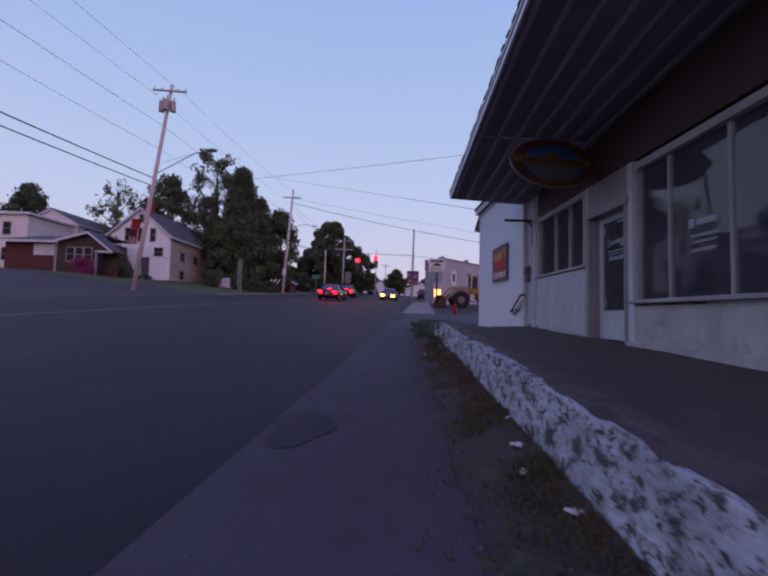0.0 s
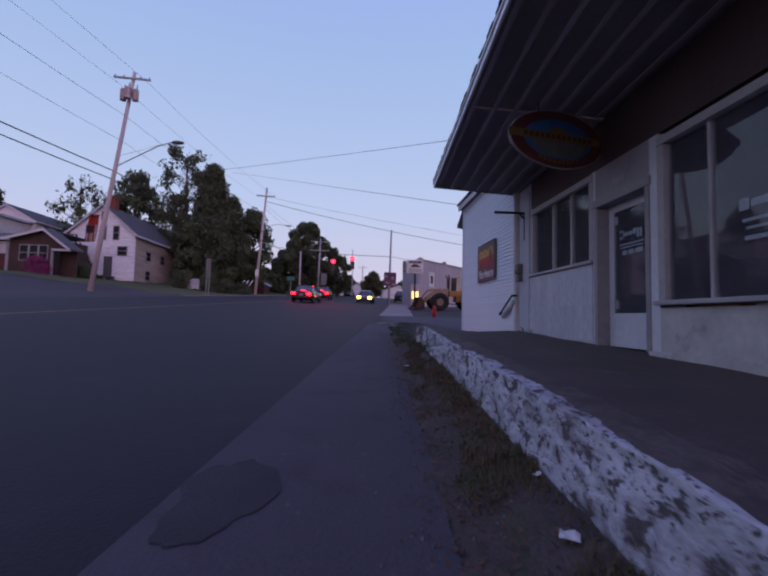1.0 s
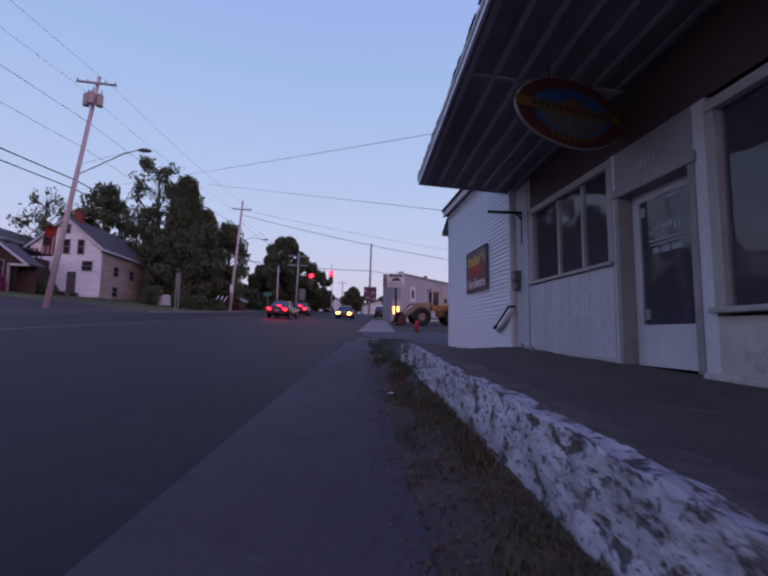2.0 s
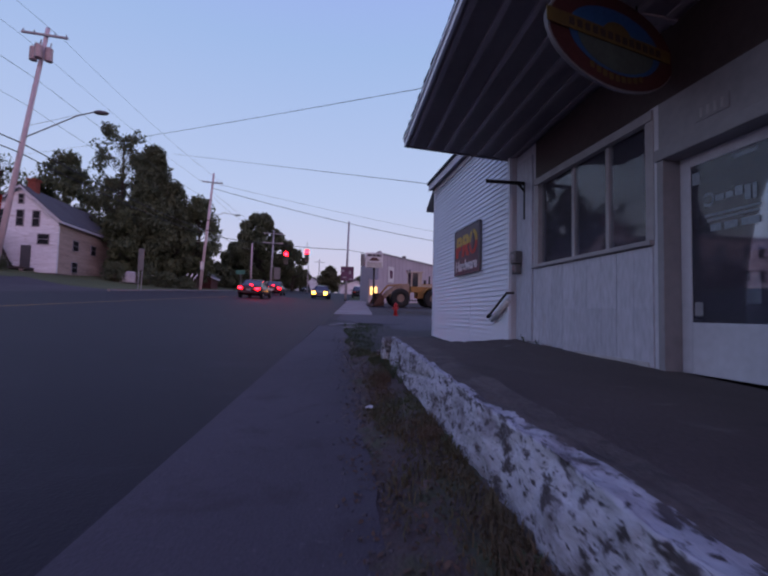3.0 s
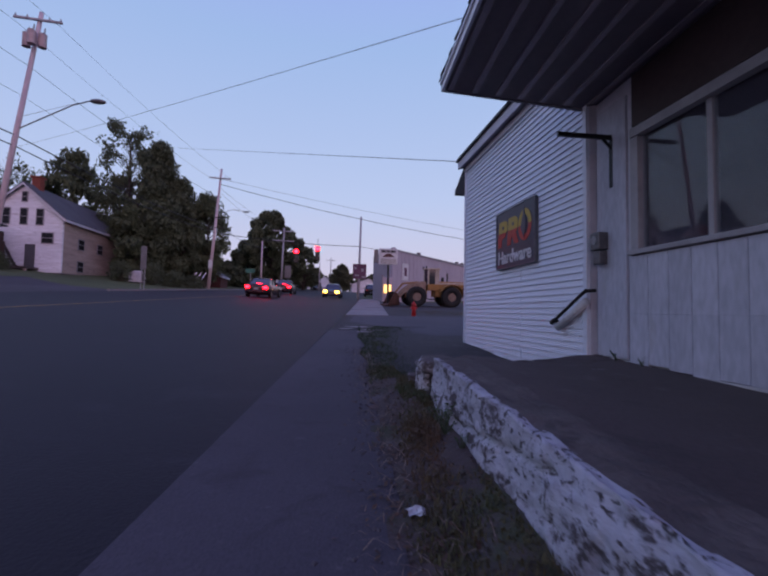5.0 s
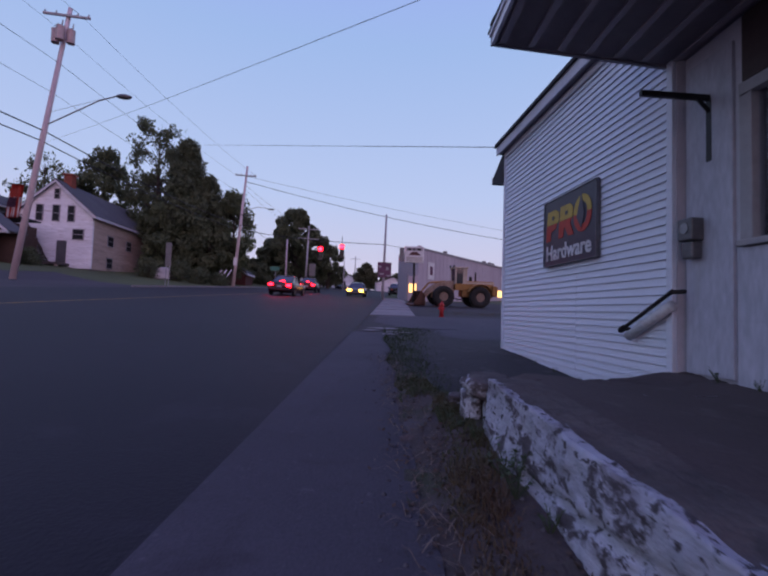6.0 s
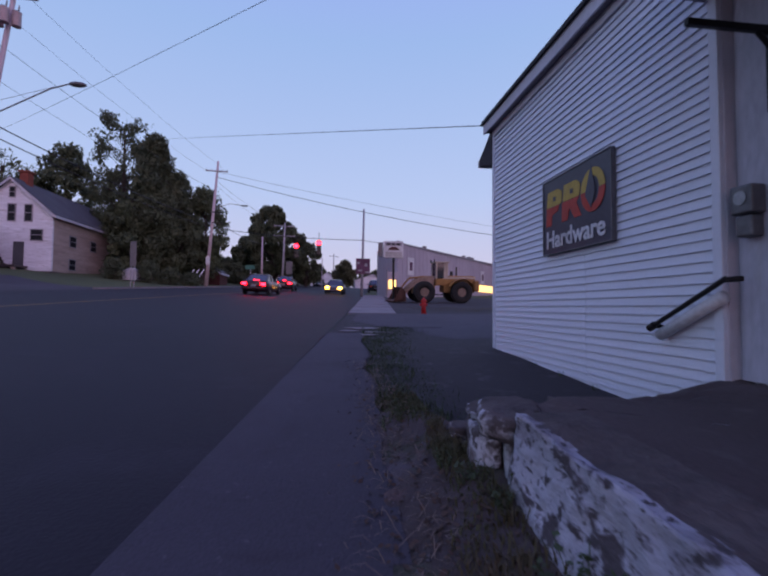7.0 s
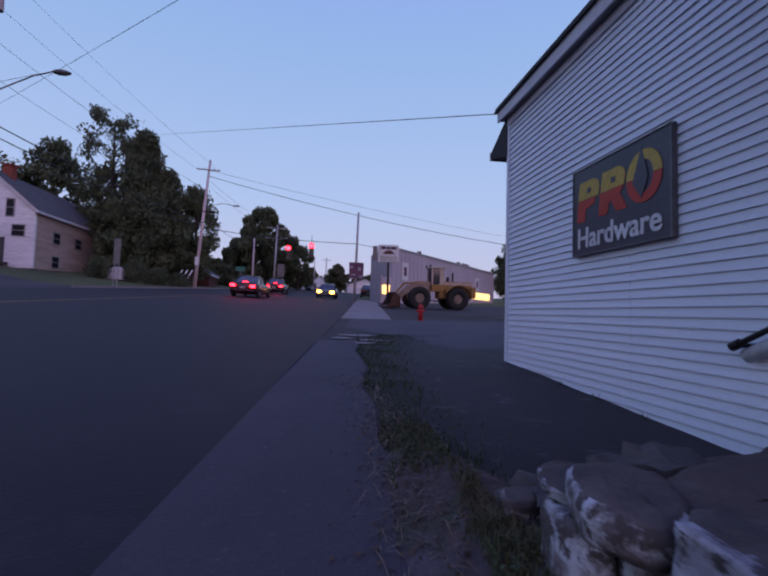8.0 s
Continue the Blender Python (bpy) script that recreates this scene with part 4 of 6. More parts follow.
def words(name, text, size, m, mat, parent, depth=0.004):
    """Flat letters in the built-in font, as one mesh part."""
    cu = bpy.data.curves.new(name, "FONT")
    cu.body, cu.size, cu.extrude, cu.offset = text, size, depth, size * 0.018
    tmp = bpy.data.objects.new(name, cu)
    scene.collection.objects.link(tmp)
    dg = bpy.context.evaluated_depsgraph_get()
    me = bpy.data.meshes.new_from_object(tmp.evaluated_get(dg))
    bpy.data.objects.remove(tmp)
    bm = bmesh.new()
    bm.from_mesh(me)
    bpy.data.meshes.remove(me)
    xs = [v.co.x for v in bm.verts]
    bmesh.ops.transform(bm, matrix=m, verts=bm.verts)
    return part(name, bm, mat, parent), max(xs) - min(xs)


# text runs towards the viewer along the wall
words("lettering", "Hardware", 0.308, Matrix.Translation((SX - 0.034, 12.99, 1.085)) @ Matrix(((0, 0, -1, 0), (-1, 0, 0, 0), (0, 1, 0, 0), (0, 0, 0, 1))), M["signwhite"], sgn)

# sloping handrail on the wall
hr = thing("handrail", (HX - 0.05, 10.6, 0.1), "black sloping pipe handrail on white board", "handrail")
part("pipe", rod(rod(bmesh.new(), (HX - 0.09, 10.30, 0.53), (HX - 0.09, 11.02, 0.165), 0.02), (HX - 0.09, 11.02, 0.165), (HX + 0.02, 11.05, 0.155), 0.02), M["black"], hr)
part("knob", rd((HX - 0.09, 11.0, 0.175), (HX - 0.09, 11.07, 0.14), 0.032), M["black"], hr)
part("pipe_end", rd((HX - 0.09, 10.32, 0.52), (HX + 0.02, 10.28, 0.53), 0.02), M["black"], hr)
part("backing_board", rd((HX - 0.045, 10.36, 0.405), (HX - 0.045, 11.0, 0.085), 0.048, n=18), M["signwhite"], hr, "white rounded sloping cover", smooth=True)
# electric meter
mt = thing("electric_meter", (FX - 0.06, 10.22, 0.72), "grey electric meter box on the corner", "meter")
part("box", bx(FX - 0.15, FX - 0.03, 10.15, 10.32, 0.98, 1.18, bevel=0.015), M["greybox"], mt)
part("lower_box", bx(FX - 0.13, FX - 0.03, 10.17, 10.30, 0.82, 0.97, bevel=0.015), M["greybox"], mt)
part("dial", rd((FX - 0.158, 10.235, 1.09), (FX - 0.13, 10.235, 1.09), 0.05, n=16), M["steel"], mt)

# ---- small things on the strip ----
rs = random.Random(11)


def scatter(name, count, ground, make, mat, label, category):
    vs, fs = [], []
    for _ in range(count):
        x, y, z = ground()
        make(vs, fs, Vector((x, y, z)))
    me = bpy.data.meshes.new(name)
    me.from_pydata(vs, [], fs)
    me.materials.append(mat)
    return tagged(new(name, me), label, category, kind="stuff")


def blade(vs, fs, p):
    h, a, w = rs.uniform(0.012, 0.055) * (1.6 if noise.noise((p.x * 3, p.y * 2, 4)) > 0.1 else 0.8), rs.uniform(0, 6.28), rs.uniform(0.002, 0.005)
    d, s = Vector((math.cos(a), math.sin(a), 0)), Vector((-math.sin(a), math.cos(a), 0)) * w
    n = len(vs)
    m = p + d * h * 0.25 + Vector((0, 0, h * 0.65))
    t = p + d * h * rs.uniform(0.4, 1.0) + Vector((0, 0, h * rs.uniform(0.6, 1)))
    vs.extend((p - s, p + s, m + s * 0.8, m - s * 0.8, t))
    fs.extend(((n, n + 1, n + 2, n + 3), (n + 3, n + 2, n + 4)))


def strip_spot():
    while True:
        y = rs.uniform(0.5, 11.6)
        a, b = walk_r(y), wall_foot(y)
        u = rs.random()
        if noise.noise((u * 1.6, y * 1.1, 7)) + 0.9 * (u - 0.55) > rs.uniform(-0.25, 0.5):
            x = a + (b - a) * u
            return x, y, soil_z(x, y)


def leafquad(vs, fs, p):
    a, r = rs.uniform(0, 6.28), rs.uniform(0.008, 0.022)
    u, v = Vector((math.cos(a), math.sin(a), rs.uniform(-.5, .5))) * r, Vector((-math.sin(a), math.cos(a), rs.uniform(-.5, .5))) * r * 0.6
    n = len(vs)
    vs.extend((p - u, p - v, p + u, p + v))
    fs.append((n, n + 1, n + 2, n + 3))


scatter("verge_grass", 17000, strip_spot, blade, M["blades"], "sparse short weeds and grass on the strip", "grass")
def leaf_spot():
    y = rs.uniform(0.5, 12)
    x = min(rs.gauss(walk_r(y) + 0.16, 0.17), wall_foot(y) - 0.02)
    return x, y, max(soil_z(x, y), walk_z(x, y)) + 0.012


scatter("dead_leaves", 2600, leaf_spot, leafquad, M["deadleaf"], "scattered brown dead leaves", "leaves")


def lot_spot():
    """The weedy band that runs from the wall's end round to the driveway."""
    t = rs.random() ** 1.2
    y = 10.0 + 8.6 * t
    x = 1.12 + 0.30 * t + 1.1 * max(0, t - 0.62) ** 0.8 + rs.gauss(0, 0.17 + 0.20 * t)
    x = max(x, walk_r(y) + 0.05)
    return x, y, ground_z(x, y) + 0.015


def edge_spot():
    y = rs.uniform(7.2, 13.5)
    x = walk_r(y) + rs.gauss(0.05, 0.10)
    return x, y, max(soil_z(x, y) if y < 12 else ground_z(x, y), walk_z(x, y)) + 0.004


def stem(vs, fs, p):
    """A long dry grass stem lying over."""
    a, h = rs.uniform(0, 6.28), rs.uniform(0.05, 0.16)
    d, w = Vector((math.cos(a), math.sin(a), 0)), rs.uniform(0.0012, 0.003)
    sd = Vector((-d.y, d.x, 0)) * w
    n = len(vs)
    m, t = p + d * h * 0.5 + Vector((0, 0, h * 0.22)), p + d * h + Vector((0, 0, h * rs.uniform(0.02, 0.3)))
    vs.extend((p - sd, p + sd, m + sd, m - sd, t))
    fs.extend(((n, n + 1, n + 2, n + 3), (n + 3, n + 2, n + 4)))


def pebble(vs, fs, p):
    r = 0.004 + 0.012 * rs.random() ** 3
    n = len(vs)
    vs.extend(p + Vector(o) * r * rs.uniform(0.7, 1.3) for o in ((1, 0, 0), (0, 1, 0), (-1, 0, 0), (0, -1, 0), (0, 0, 0.8), (0, 0, -0.8)))
    for q in range(4):
        fs.extend(((n + q, n + (q + 1) % 4, n + 4), (n + (q + 1) % 4, n + q, n + 5)))


def pebble_spot():
    y = rs.uniform(0.3, 14)
    x = walk_r(y) + rs.gauss(0.03, 0.16)
    return x, y, max(soil_z(x, y) if y < 12 else ground_z(x, y), walk_z(x, y) if x < walk_r(y) else -9) + 0.003


scatter("lot_weeds", 8500, lot_spot, blade, M["weedleaf"], "thin weeds at the lot's edge", "grass")
scatter("dry_stems", 700, edge_spot, stem, M["straw"], "dry straw stems along the walkway's edge", "grass")
scatter("pebbles", 1600, pebble_spot, pebble, M["pebble"], "grit and pebbles along the walkway's edge", "gravel")
for i, (x, y, s) in enumerate(((0.82, 7.70, 0.045), (0.95, 3.05, 0.040), (0.94, 2.14, 0.036), (0.86, 2.63, 0.026), (1.04, 3.6, 0.024))):
    bm = bmesh.new()
    bmesh.ops.create_grid(bm, x_segments=4, y_segments=4, size=s)
    for v in bm.verts:
        v.co.z = 0.022 * noise.noise(v.co * 30 + Vector((i * 3, 0, 0))) + 0.02
        v.co.x *= 1 + 0.3 * noise.noise(v.co * 20)
    lp = tagged(part("litter", bm, M["paper"]), "crumpled white paper scrap on the soil", "litter", "litter on the strip")
    lp.location = (x, y, soil_z(x, y) + 0.004)
    lp.rotation_euler = (0, 0, i * 1.1)


def weed(x, y, z, h, seed):
    """A small leafy weed."""
    r = random.Random(seed)
    w = thing("weed", (x, y, z), "small leafy green weed at the wall's foot", "plant", "weeds by the wall")
    bm = bmesh.new()
    for _ in range(7):
        a = r.uniform(0, 6.28)
        tip = Vector((x + h * 0.5 * math.cos(a), y + h * 0.5 * math.sin(a), z + h * r.uniform(0.5, 1)))
        rod(bm, (x, y, z - 0.02), tip, 0.003, 0.0015, 4)
        for k in range(5):
            p = Vector((x, y, z)).lerp(tip, r.uniform(0.35, 1))
            u = Vector((r.uniform(-1, 1), r.uniform(-1, 1), r.uniform(-.3, .5))).normalized() * h * 0.16
            v = u.cross(Vector((0, 0, 1))).normalized() * h * 0.07
            poly(bm, [p, p + u * 0.5 + v, p + u, p + u * 0.5 - v])
    part("leaves", bm, M["weedleaf"], w)


for i, (x, y, h) in enumerate(((1.19, 8.62, 0.20), (1.17, 8.50, 0.17), (1.18, 8.72, 0.15), (1.19, 8.2, 0.10), (1.12, 6.4, 0.10), (1.14, 9.5, 0.14), (1.10, 9.75, 0.12), (1.05, 5.2, 0.09), (1.02, 3.8, 0.12), (3.42, 9.95, 0.14), (3.44, 9.6, 0.09), (1.20, 9.2, 0.12), (3.3, 11.9, 0.07), (3.3, 12.6, 0.08), (3.31, 13.3, 0.06))):
    weed(x, y, deck_z(y) if x > 3 and y < 10 else (soil_z(x, y) if x < 2 else ground_z(x, y)), h, i)

# ---- poles, wires, signals ----
def gz(x, y):
    return ground_z(x, y) - 0.05


def utility_pole(foot, top, r, mat, arm_z=None, arm=1.2, label="weathered wooden utility pole with crossarm", arm_dir=(1, 0.1, 0)):
    p = thing("utility_pole", foot, label, "utility pole", "utility poles")
    foot, top = Vector(foot), Vector(top)
    part("shaft", rd(foot - Vector((0, 0, 0.3)), top, r, r * 0.62, n=12), mat, p, smooth=True)
    d = Vector(arm_dir).normalized()
    for az in (arm_z or ()):
        c = foot + (top - foot) * ((az - foot.z) / (top.z - foot.z)) + Vector((0, -0.14, 0))
        bm = bmesh.new()
        box(bm, -arm, arm, -0.05, 0.05, -0.06, 0.06, bevel=0.01)
        bmesh.ops.transform(bm, verts=bm.verts, matrix=Matrix.Translation(c) @ d.to_track_quat("X", "Z").to_matrix().to_4x4())
        a = part("crossarm", bm, M["polegrey"], p)
        for s in (-0.92, -0.45, 0.45, 0.92):
            q = c + d * arm * s + Vector((0, 0, 0.06))
            part("insulator", rd(q, q + Vector((0, 0, 0.14)), 0.045, 0.03, n=8), M["steel"], a)
    return p


P1F, P1T = Vector((-17.2, 31, gz(-17.2, 31))), Vector((-15.2, 31, 16.0))
p1 = utility_pole(P1F, P1T, 0.17, M["pole"], (15.5,), 1.15, "leaning pale utility pole with transformers and street lamp")


def on_p1(z):
    return P1F + (P1T - P1F) * ((z - P1F.z) / (P1T.z - P1F.z))


for dx, dy in ((-0.38, -0.1), (0.05, -0.42), (0.40, -0.1)):
    c = on_p1(14.35) + Vector((dx, dy, 0))
    t = part("transformer", rd(c - Vector((0, 0, 0.36)), c + Vector((0, 0, 0.36)), 0.20, n=16), M["transformer"], p1, "grey transformer can, pinked for the sunset glow")
    part("lid", rd(c + Vector((0, 0, 0.36)), c + Vector((0, 0, 0.44)), 0.21, 0.1, n=16), M["transformer"], t)
    part("bushing", rd(c + Vector((0.08, 0, 0.48)), c + Vector((0.1, 0, 0.72)), 0.04, 0.03, n=8), M["steel"], t)
lamp_end = Vector((-12.45, 30.9, 11.3))
arm_pts = [on_p1(9.5), on_p1(9.5) + Vector((1.4, -0.03, 0.78)), on_p1(9.5) + Vector((2.7, -0.06, 1.50)), lamp_end]
arm = bmesh.new()
for a, b in zip(arm_pts, arm_pts[1:]):
    rod(arm, a, b, 0.035, n=8)
arm = part("lamp_arm", arm, M["steel"], p1)
part("lamp_stay", rd(on_p1(10.2), arm_pts[2] + Vector((0.2, 0, 0.12)), 0.012, n=6), M["steel"], arm)
bm = bmesh.new()
bmesh.ops.create_uvsphere(bm, u_segments=16, v_segments=10, radius=1, matrix=Matrix.Translation(lamp_end + Vector((0.35, 0, -0.02))) @ Matrix.Diagonal((0.42, 0.18, 0.13, 1)))
part("lamp_head", bm, M["greybox"], p1, "unlit grey street lamp head", smooth=True)
# flag on the pole
c = on_p1(5.4)
fl = thing("pole_banner", (c.x - 0.45, c.y - 0.2, 4.4), "red, white and blue striped cloth flag hanging on the pole", "flag")


def cloth(name, u0, u1, v0, v1, mat, lift=0.0):
    """A piece of the hanging flag: u across from the pole, v up, with soft folds."""
    bm = bmesh.new()
    cols = [[bm.verts.new((c.x - 0.14 - u - 0.10 * (6.2 - z), c.y - 0.2 - lift + 0.05 * math.sin(u * 16 + z * 1.5), z)) for z in steps(v0, v1, 8)] for u in steps(u0, u1, 8)]
    for a, b in zip(cols, cols[1:]):
        for k in range(8):
            bm.faces.new((a[k], a[k + 1], b[k + 1], b[k]))
    bmesh.ops.solidify(bm, geom=bm.faces, thickness=0.008)
    part(name, bm, mat, fl, smooth=True)


cloth("field", 0.0, 0.62, 4.45, 6.2, M["red"])
for i in range(4):
    cloth("stripe", 0.04 + i * 0.155, 0.11 + i * 0.155, 4.47, 5.55, M["signwhite"], 0.014)
cloth("canton", 0.18, 0.60, 5.0, 5.5, M["plum"], 0.028)
part("banner_rod", rd((c.x - 0.80, c.y - 0.19, 6.22), (c.x + 0.05, c.y - 0.1, 6.22), 0.02), M["black"], fl)

P2F, P2T = Vector((-11.85, 54, gz(-11.85, 54))), Vector((-10.95, 54, 15.05))
p2 = utility_pole(P2F, P2T, 0.18, M["pole"], (14.0,), 1.08)
part("meter_box", bx(-11.85, -11.5, 53.7, 53.84, 4.4, 5.25, bevel=0.02), M["signwhite"], p2, "white box on the pole")
for z in (9.75, 8.65):
    part("bracket", bx(-11.4, -10.4, 53.8, 53.9, z, z + 0.08), M["black"], p2)
part("lamp_arm", rod(rd((-11.2, 53.9, 10.2), (-9.6, 53.8, 10.7), 0.03, n=6), (-9.6, 53.8, 10.7), (-8.4, 53.8, 10.55), 0.03, n=6), M["steel"], p2)
part("lamp_head", bx(-8.5, -7.9, 53.72, 53.88, 10.45, 10.6, bevel=0.05), M["greybox"], p2)
P3F, P3T = Vector((3.45, 48.4, gz(3.45, 48.4))), Vector((3.6, 48.4, 9.4))
p3 = utility_pole(P3F, P3T, 0.14, M["polegrey"], None, label="plain grey wooden pole with dark banner board")
bn = thing("banner_board", (3.5, 48.2, 3.3), "plum banner board with pale blots on the pole", "sign")
part("board", bx(2.9, 4.2, 48.20, 48.25, 3.35, 4.78, bevel=0.01), M["plum"], bn)
for x0, x1, z0, z1 in ((3.0, 3.25, 4.25, 4.45), (3.7, 3.95, 4.05, 4.35), (3.1, 3.5, 3.6, 3.75), (3.75, 4.1, 3.45, 3.6)):
    part("blot", bx(x0, x1, 48.19, 48.199, z0, z1), M["trim"], bn)
utility_pole((-8.8, 70, gz(-8.8, 70)), (-8.75, 70, 9.9), 0.15, M["pole"], None, label="bare wooden pole by the junction")
p5 = utility_pole((-6.1, 71, gz(-6.1, 71)), (-5.85, 71, 12.1), 0.17, M["polegrey"], (11.6, 10.2), 1.5)
part("cabinet", bx(-5.6, -4.7, 70.6, 70.8, 4.8, 6.6, bevel=0.03), M["greybox"], p5, "grey cabinet")
utility_pole((1.5, 130, gz(1.5, 130)), (1.6, 130, 15), 0.17, M["polegrey"], (14.2,), 1.3)
utility_pole((-1.0, 92, gz(-1, 92)), (-0.9, 92, 9.5), 0.12, M["polegrey"], None, label="thin pole beside the road")


def cable(a, b, sag, r, n=16):
    """One sagging wire."""
    a, b = Vector(a), Vector(b)
    pts = [a.lerp(b, u) - Vector((0, 0, 4 * sag * u * (1 - u))) for u in steps(0, 1, n)]
    vs, fs = [], []
    side = (b - a).cross(Vector((0, 0, 1))).normalized()
    for p in pts:
        for k in range(4):
            t = k * math.pi / 2
            vs.append(p + side * r * math.cos(t) + Vector((0, 0, r * math.sin(t))))
    for j in range(n):
        for k in range(4):
            fs.append((j * 4 + k, j * 4 + (k + 1) % 4, j * 4 + 4 + (k + 1) % 4, j * 4 + 4 + k))
    me = bpy.data.meshes.new("overhead_wire")
    me.from_pydata(vs, [], fs)
    me.materials.append(M["wire"])
    return tagged(new("overhead_wire", me), "thin black overhead wire between poles", "wire", "overhead wires")


back = Vector((-17.2, -22, 0))
for z, zb, r, dx in ((15.3, 13.9, 0.010, -1.05), (15.3, 13.9, 0.010, 1.05), (12.95, 11.5, 0.014, 0), (11.3, 9.85, 0.011, 0), (9.2, 7.65, 0.035, 0), (8.65, 7.0, 0.031, 0)):
    a = on_p1(z) + Vector((dx, 0, 0))
    cable(a, back + Vector((dx - 2.2, 0, zb)), 0.55, r)
    q = P2F + (P2T - P2F) * ((z * 0.87 + 0.7 - P2F.z) / (P2T.z - P2F.z)) + Vector((dx, 0, 0))
    cable(a, q, 0.35, r)
for a, b, s, r in (((-11.0, 54, 13.4), (32, 54, 7.1), 0.95, 0.028), ((-11.1, 54, 14.0), (50, 74, 10.7), 0.85, 0.015), ((-11.3, 54, 8.2), (3.55, 48.4, 6.5), 0.25, 0.028), ((3.55, 48.4, 6.5), (6.4, 46.5, 5.9), 0.05, 0.02),
                   ((-16.1, 31, 8.55), (3.6, 9.3, 3.72), 0.10, 0.006), ((-12.5, 45, 13.9), (3.6, 15.0, 3.6), 0.0, 0.009), ((-11.0, 54, 13.0), (-5.9, 71, 11.6), 0.4, 0.014), ((-11.0, 54, 12.5), (-7.1, 71, 11.6), 0.5, 0.014), ((-11.3, 54, 9.3), (-8.76, 70, 8.9), 0.5, 0.03)):
    cable(a, b, s, r)


def signal(x, y, z):
    s = thing("traffic_signal", (x, y, z - 0.55), "black hanging traffic signal showing red", "traffic light", "traffic signals over the junction")
    part("housing", bx(x - 0.21, x + 0.21, y - 0.1, y + 0.12, z - 1.06, z + 0.25, bevel=0.03), M["black"], s)
    part("hanger", rd((x, y, z + 0.2), (x, y, z + 1.0), 0.025), M["black"], s)
    for i, m in enumerate(("signalred", "signaloff", "signaloff")):
        zc = z - i * 0.41
        part("lens", rd((x, y - 0.12, zc), (x, y - 0.1, zc), 0.19, n=20), M[m], s, "lit red lens" if i == 0 else "unlit lens")
        bm = bmesh.new()
        for k in range(8):
            t0, t1 = math.pi * k / 8, math.pi * (k + 1) / 8
            poly(bm, [(x + 0.2 * math.cos(t), yy, zc + 0.2 * math.sin(t)) for t, yy in ((t0, y - 0.1), (t1, y - 0.1), (t1, y - 0.26), (t0, y - 0.26))])
        part("visor", bm, M["black"], s)


signal(-2.5, 48, 5.75)
signal(-0.5, 48, 6.05)

# small sign boards on twin posts by the far kerb
ts = thing("road_sign", (-11.6, 36.5, gz(-11.6, 36.5)), "back of a narrow grey road sign on twin posts", "road sign")
for x in (-11.68, -11.48):
    part("post", rd((x, 36.5, gz(x, 36.5)), (x + 0.05, 36.5, 4.1), 0.035, n=8), M["steel"], ts)
part("board", bx(-11.74, -11.36, 36.46, 36.49, 2.7, 4.25, bevel=0.02), M["greybox"], ts)
cv = thing("covered_trailer", (-18.2, 51.5, gz(-18.2, 51.5)), "white tarpaulin-covered trailer on the grass", "trailer")
bm = bmesh.new()
bmesh.ops.create_cube(bm, size=1)
bmesh.ops.subdivide_edges(bm, edges=bm.edges, cuts=7, use_grid_fill=True)
for v in bm.verts:
    u = v.co.z + 0.5
    fold = 0.10 * noise.noise((v.co.x * 7, v.co.y * 7, 2 + u)) * (1.2 - u)
    peak = 0.30 * math.cos(math.pi * v.co.x) * max(0, u - 0.5)
    v.co = Vector((v.co.x * (1.9 - 0.6 * u + 1.6 * fold) + 0.25 * u, v.co.y * (1.2 - 0.2 * u + fold), u * 0.95 + peak + 0.22 * noise.noise(v.co * 3) * u))
bmesh.ops.translate(bm, verts=bm.verts, vec=(-18.2, 51.5, gz(-18.2, 51.5)))
part("cover", bm, M["tarp"], cv, smooth=True)
part("drawbar", rd((-17.3, 51.3, gz(-17.3, 51.3) + 0.35), (-16.4, 51.0, gz(-16.4, 51) + 0.3), 0.05), M["black"], cv)


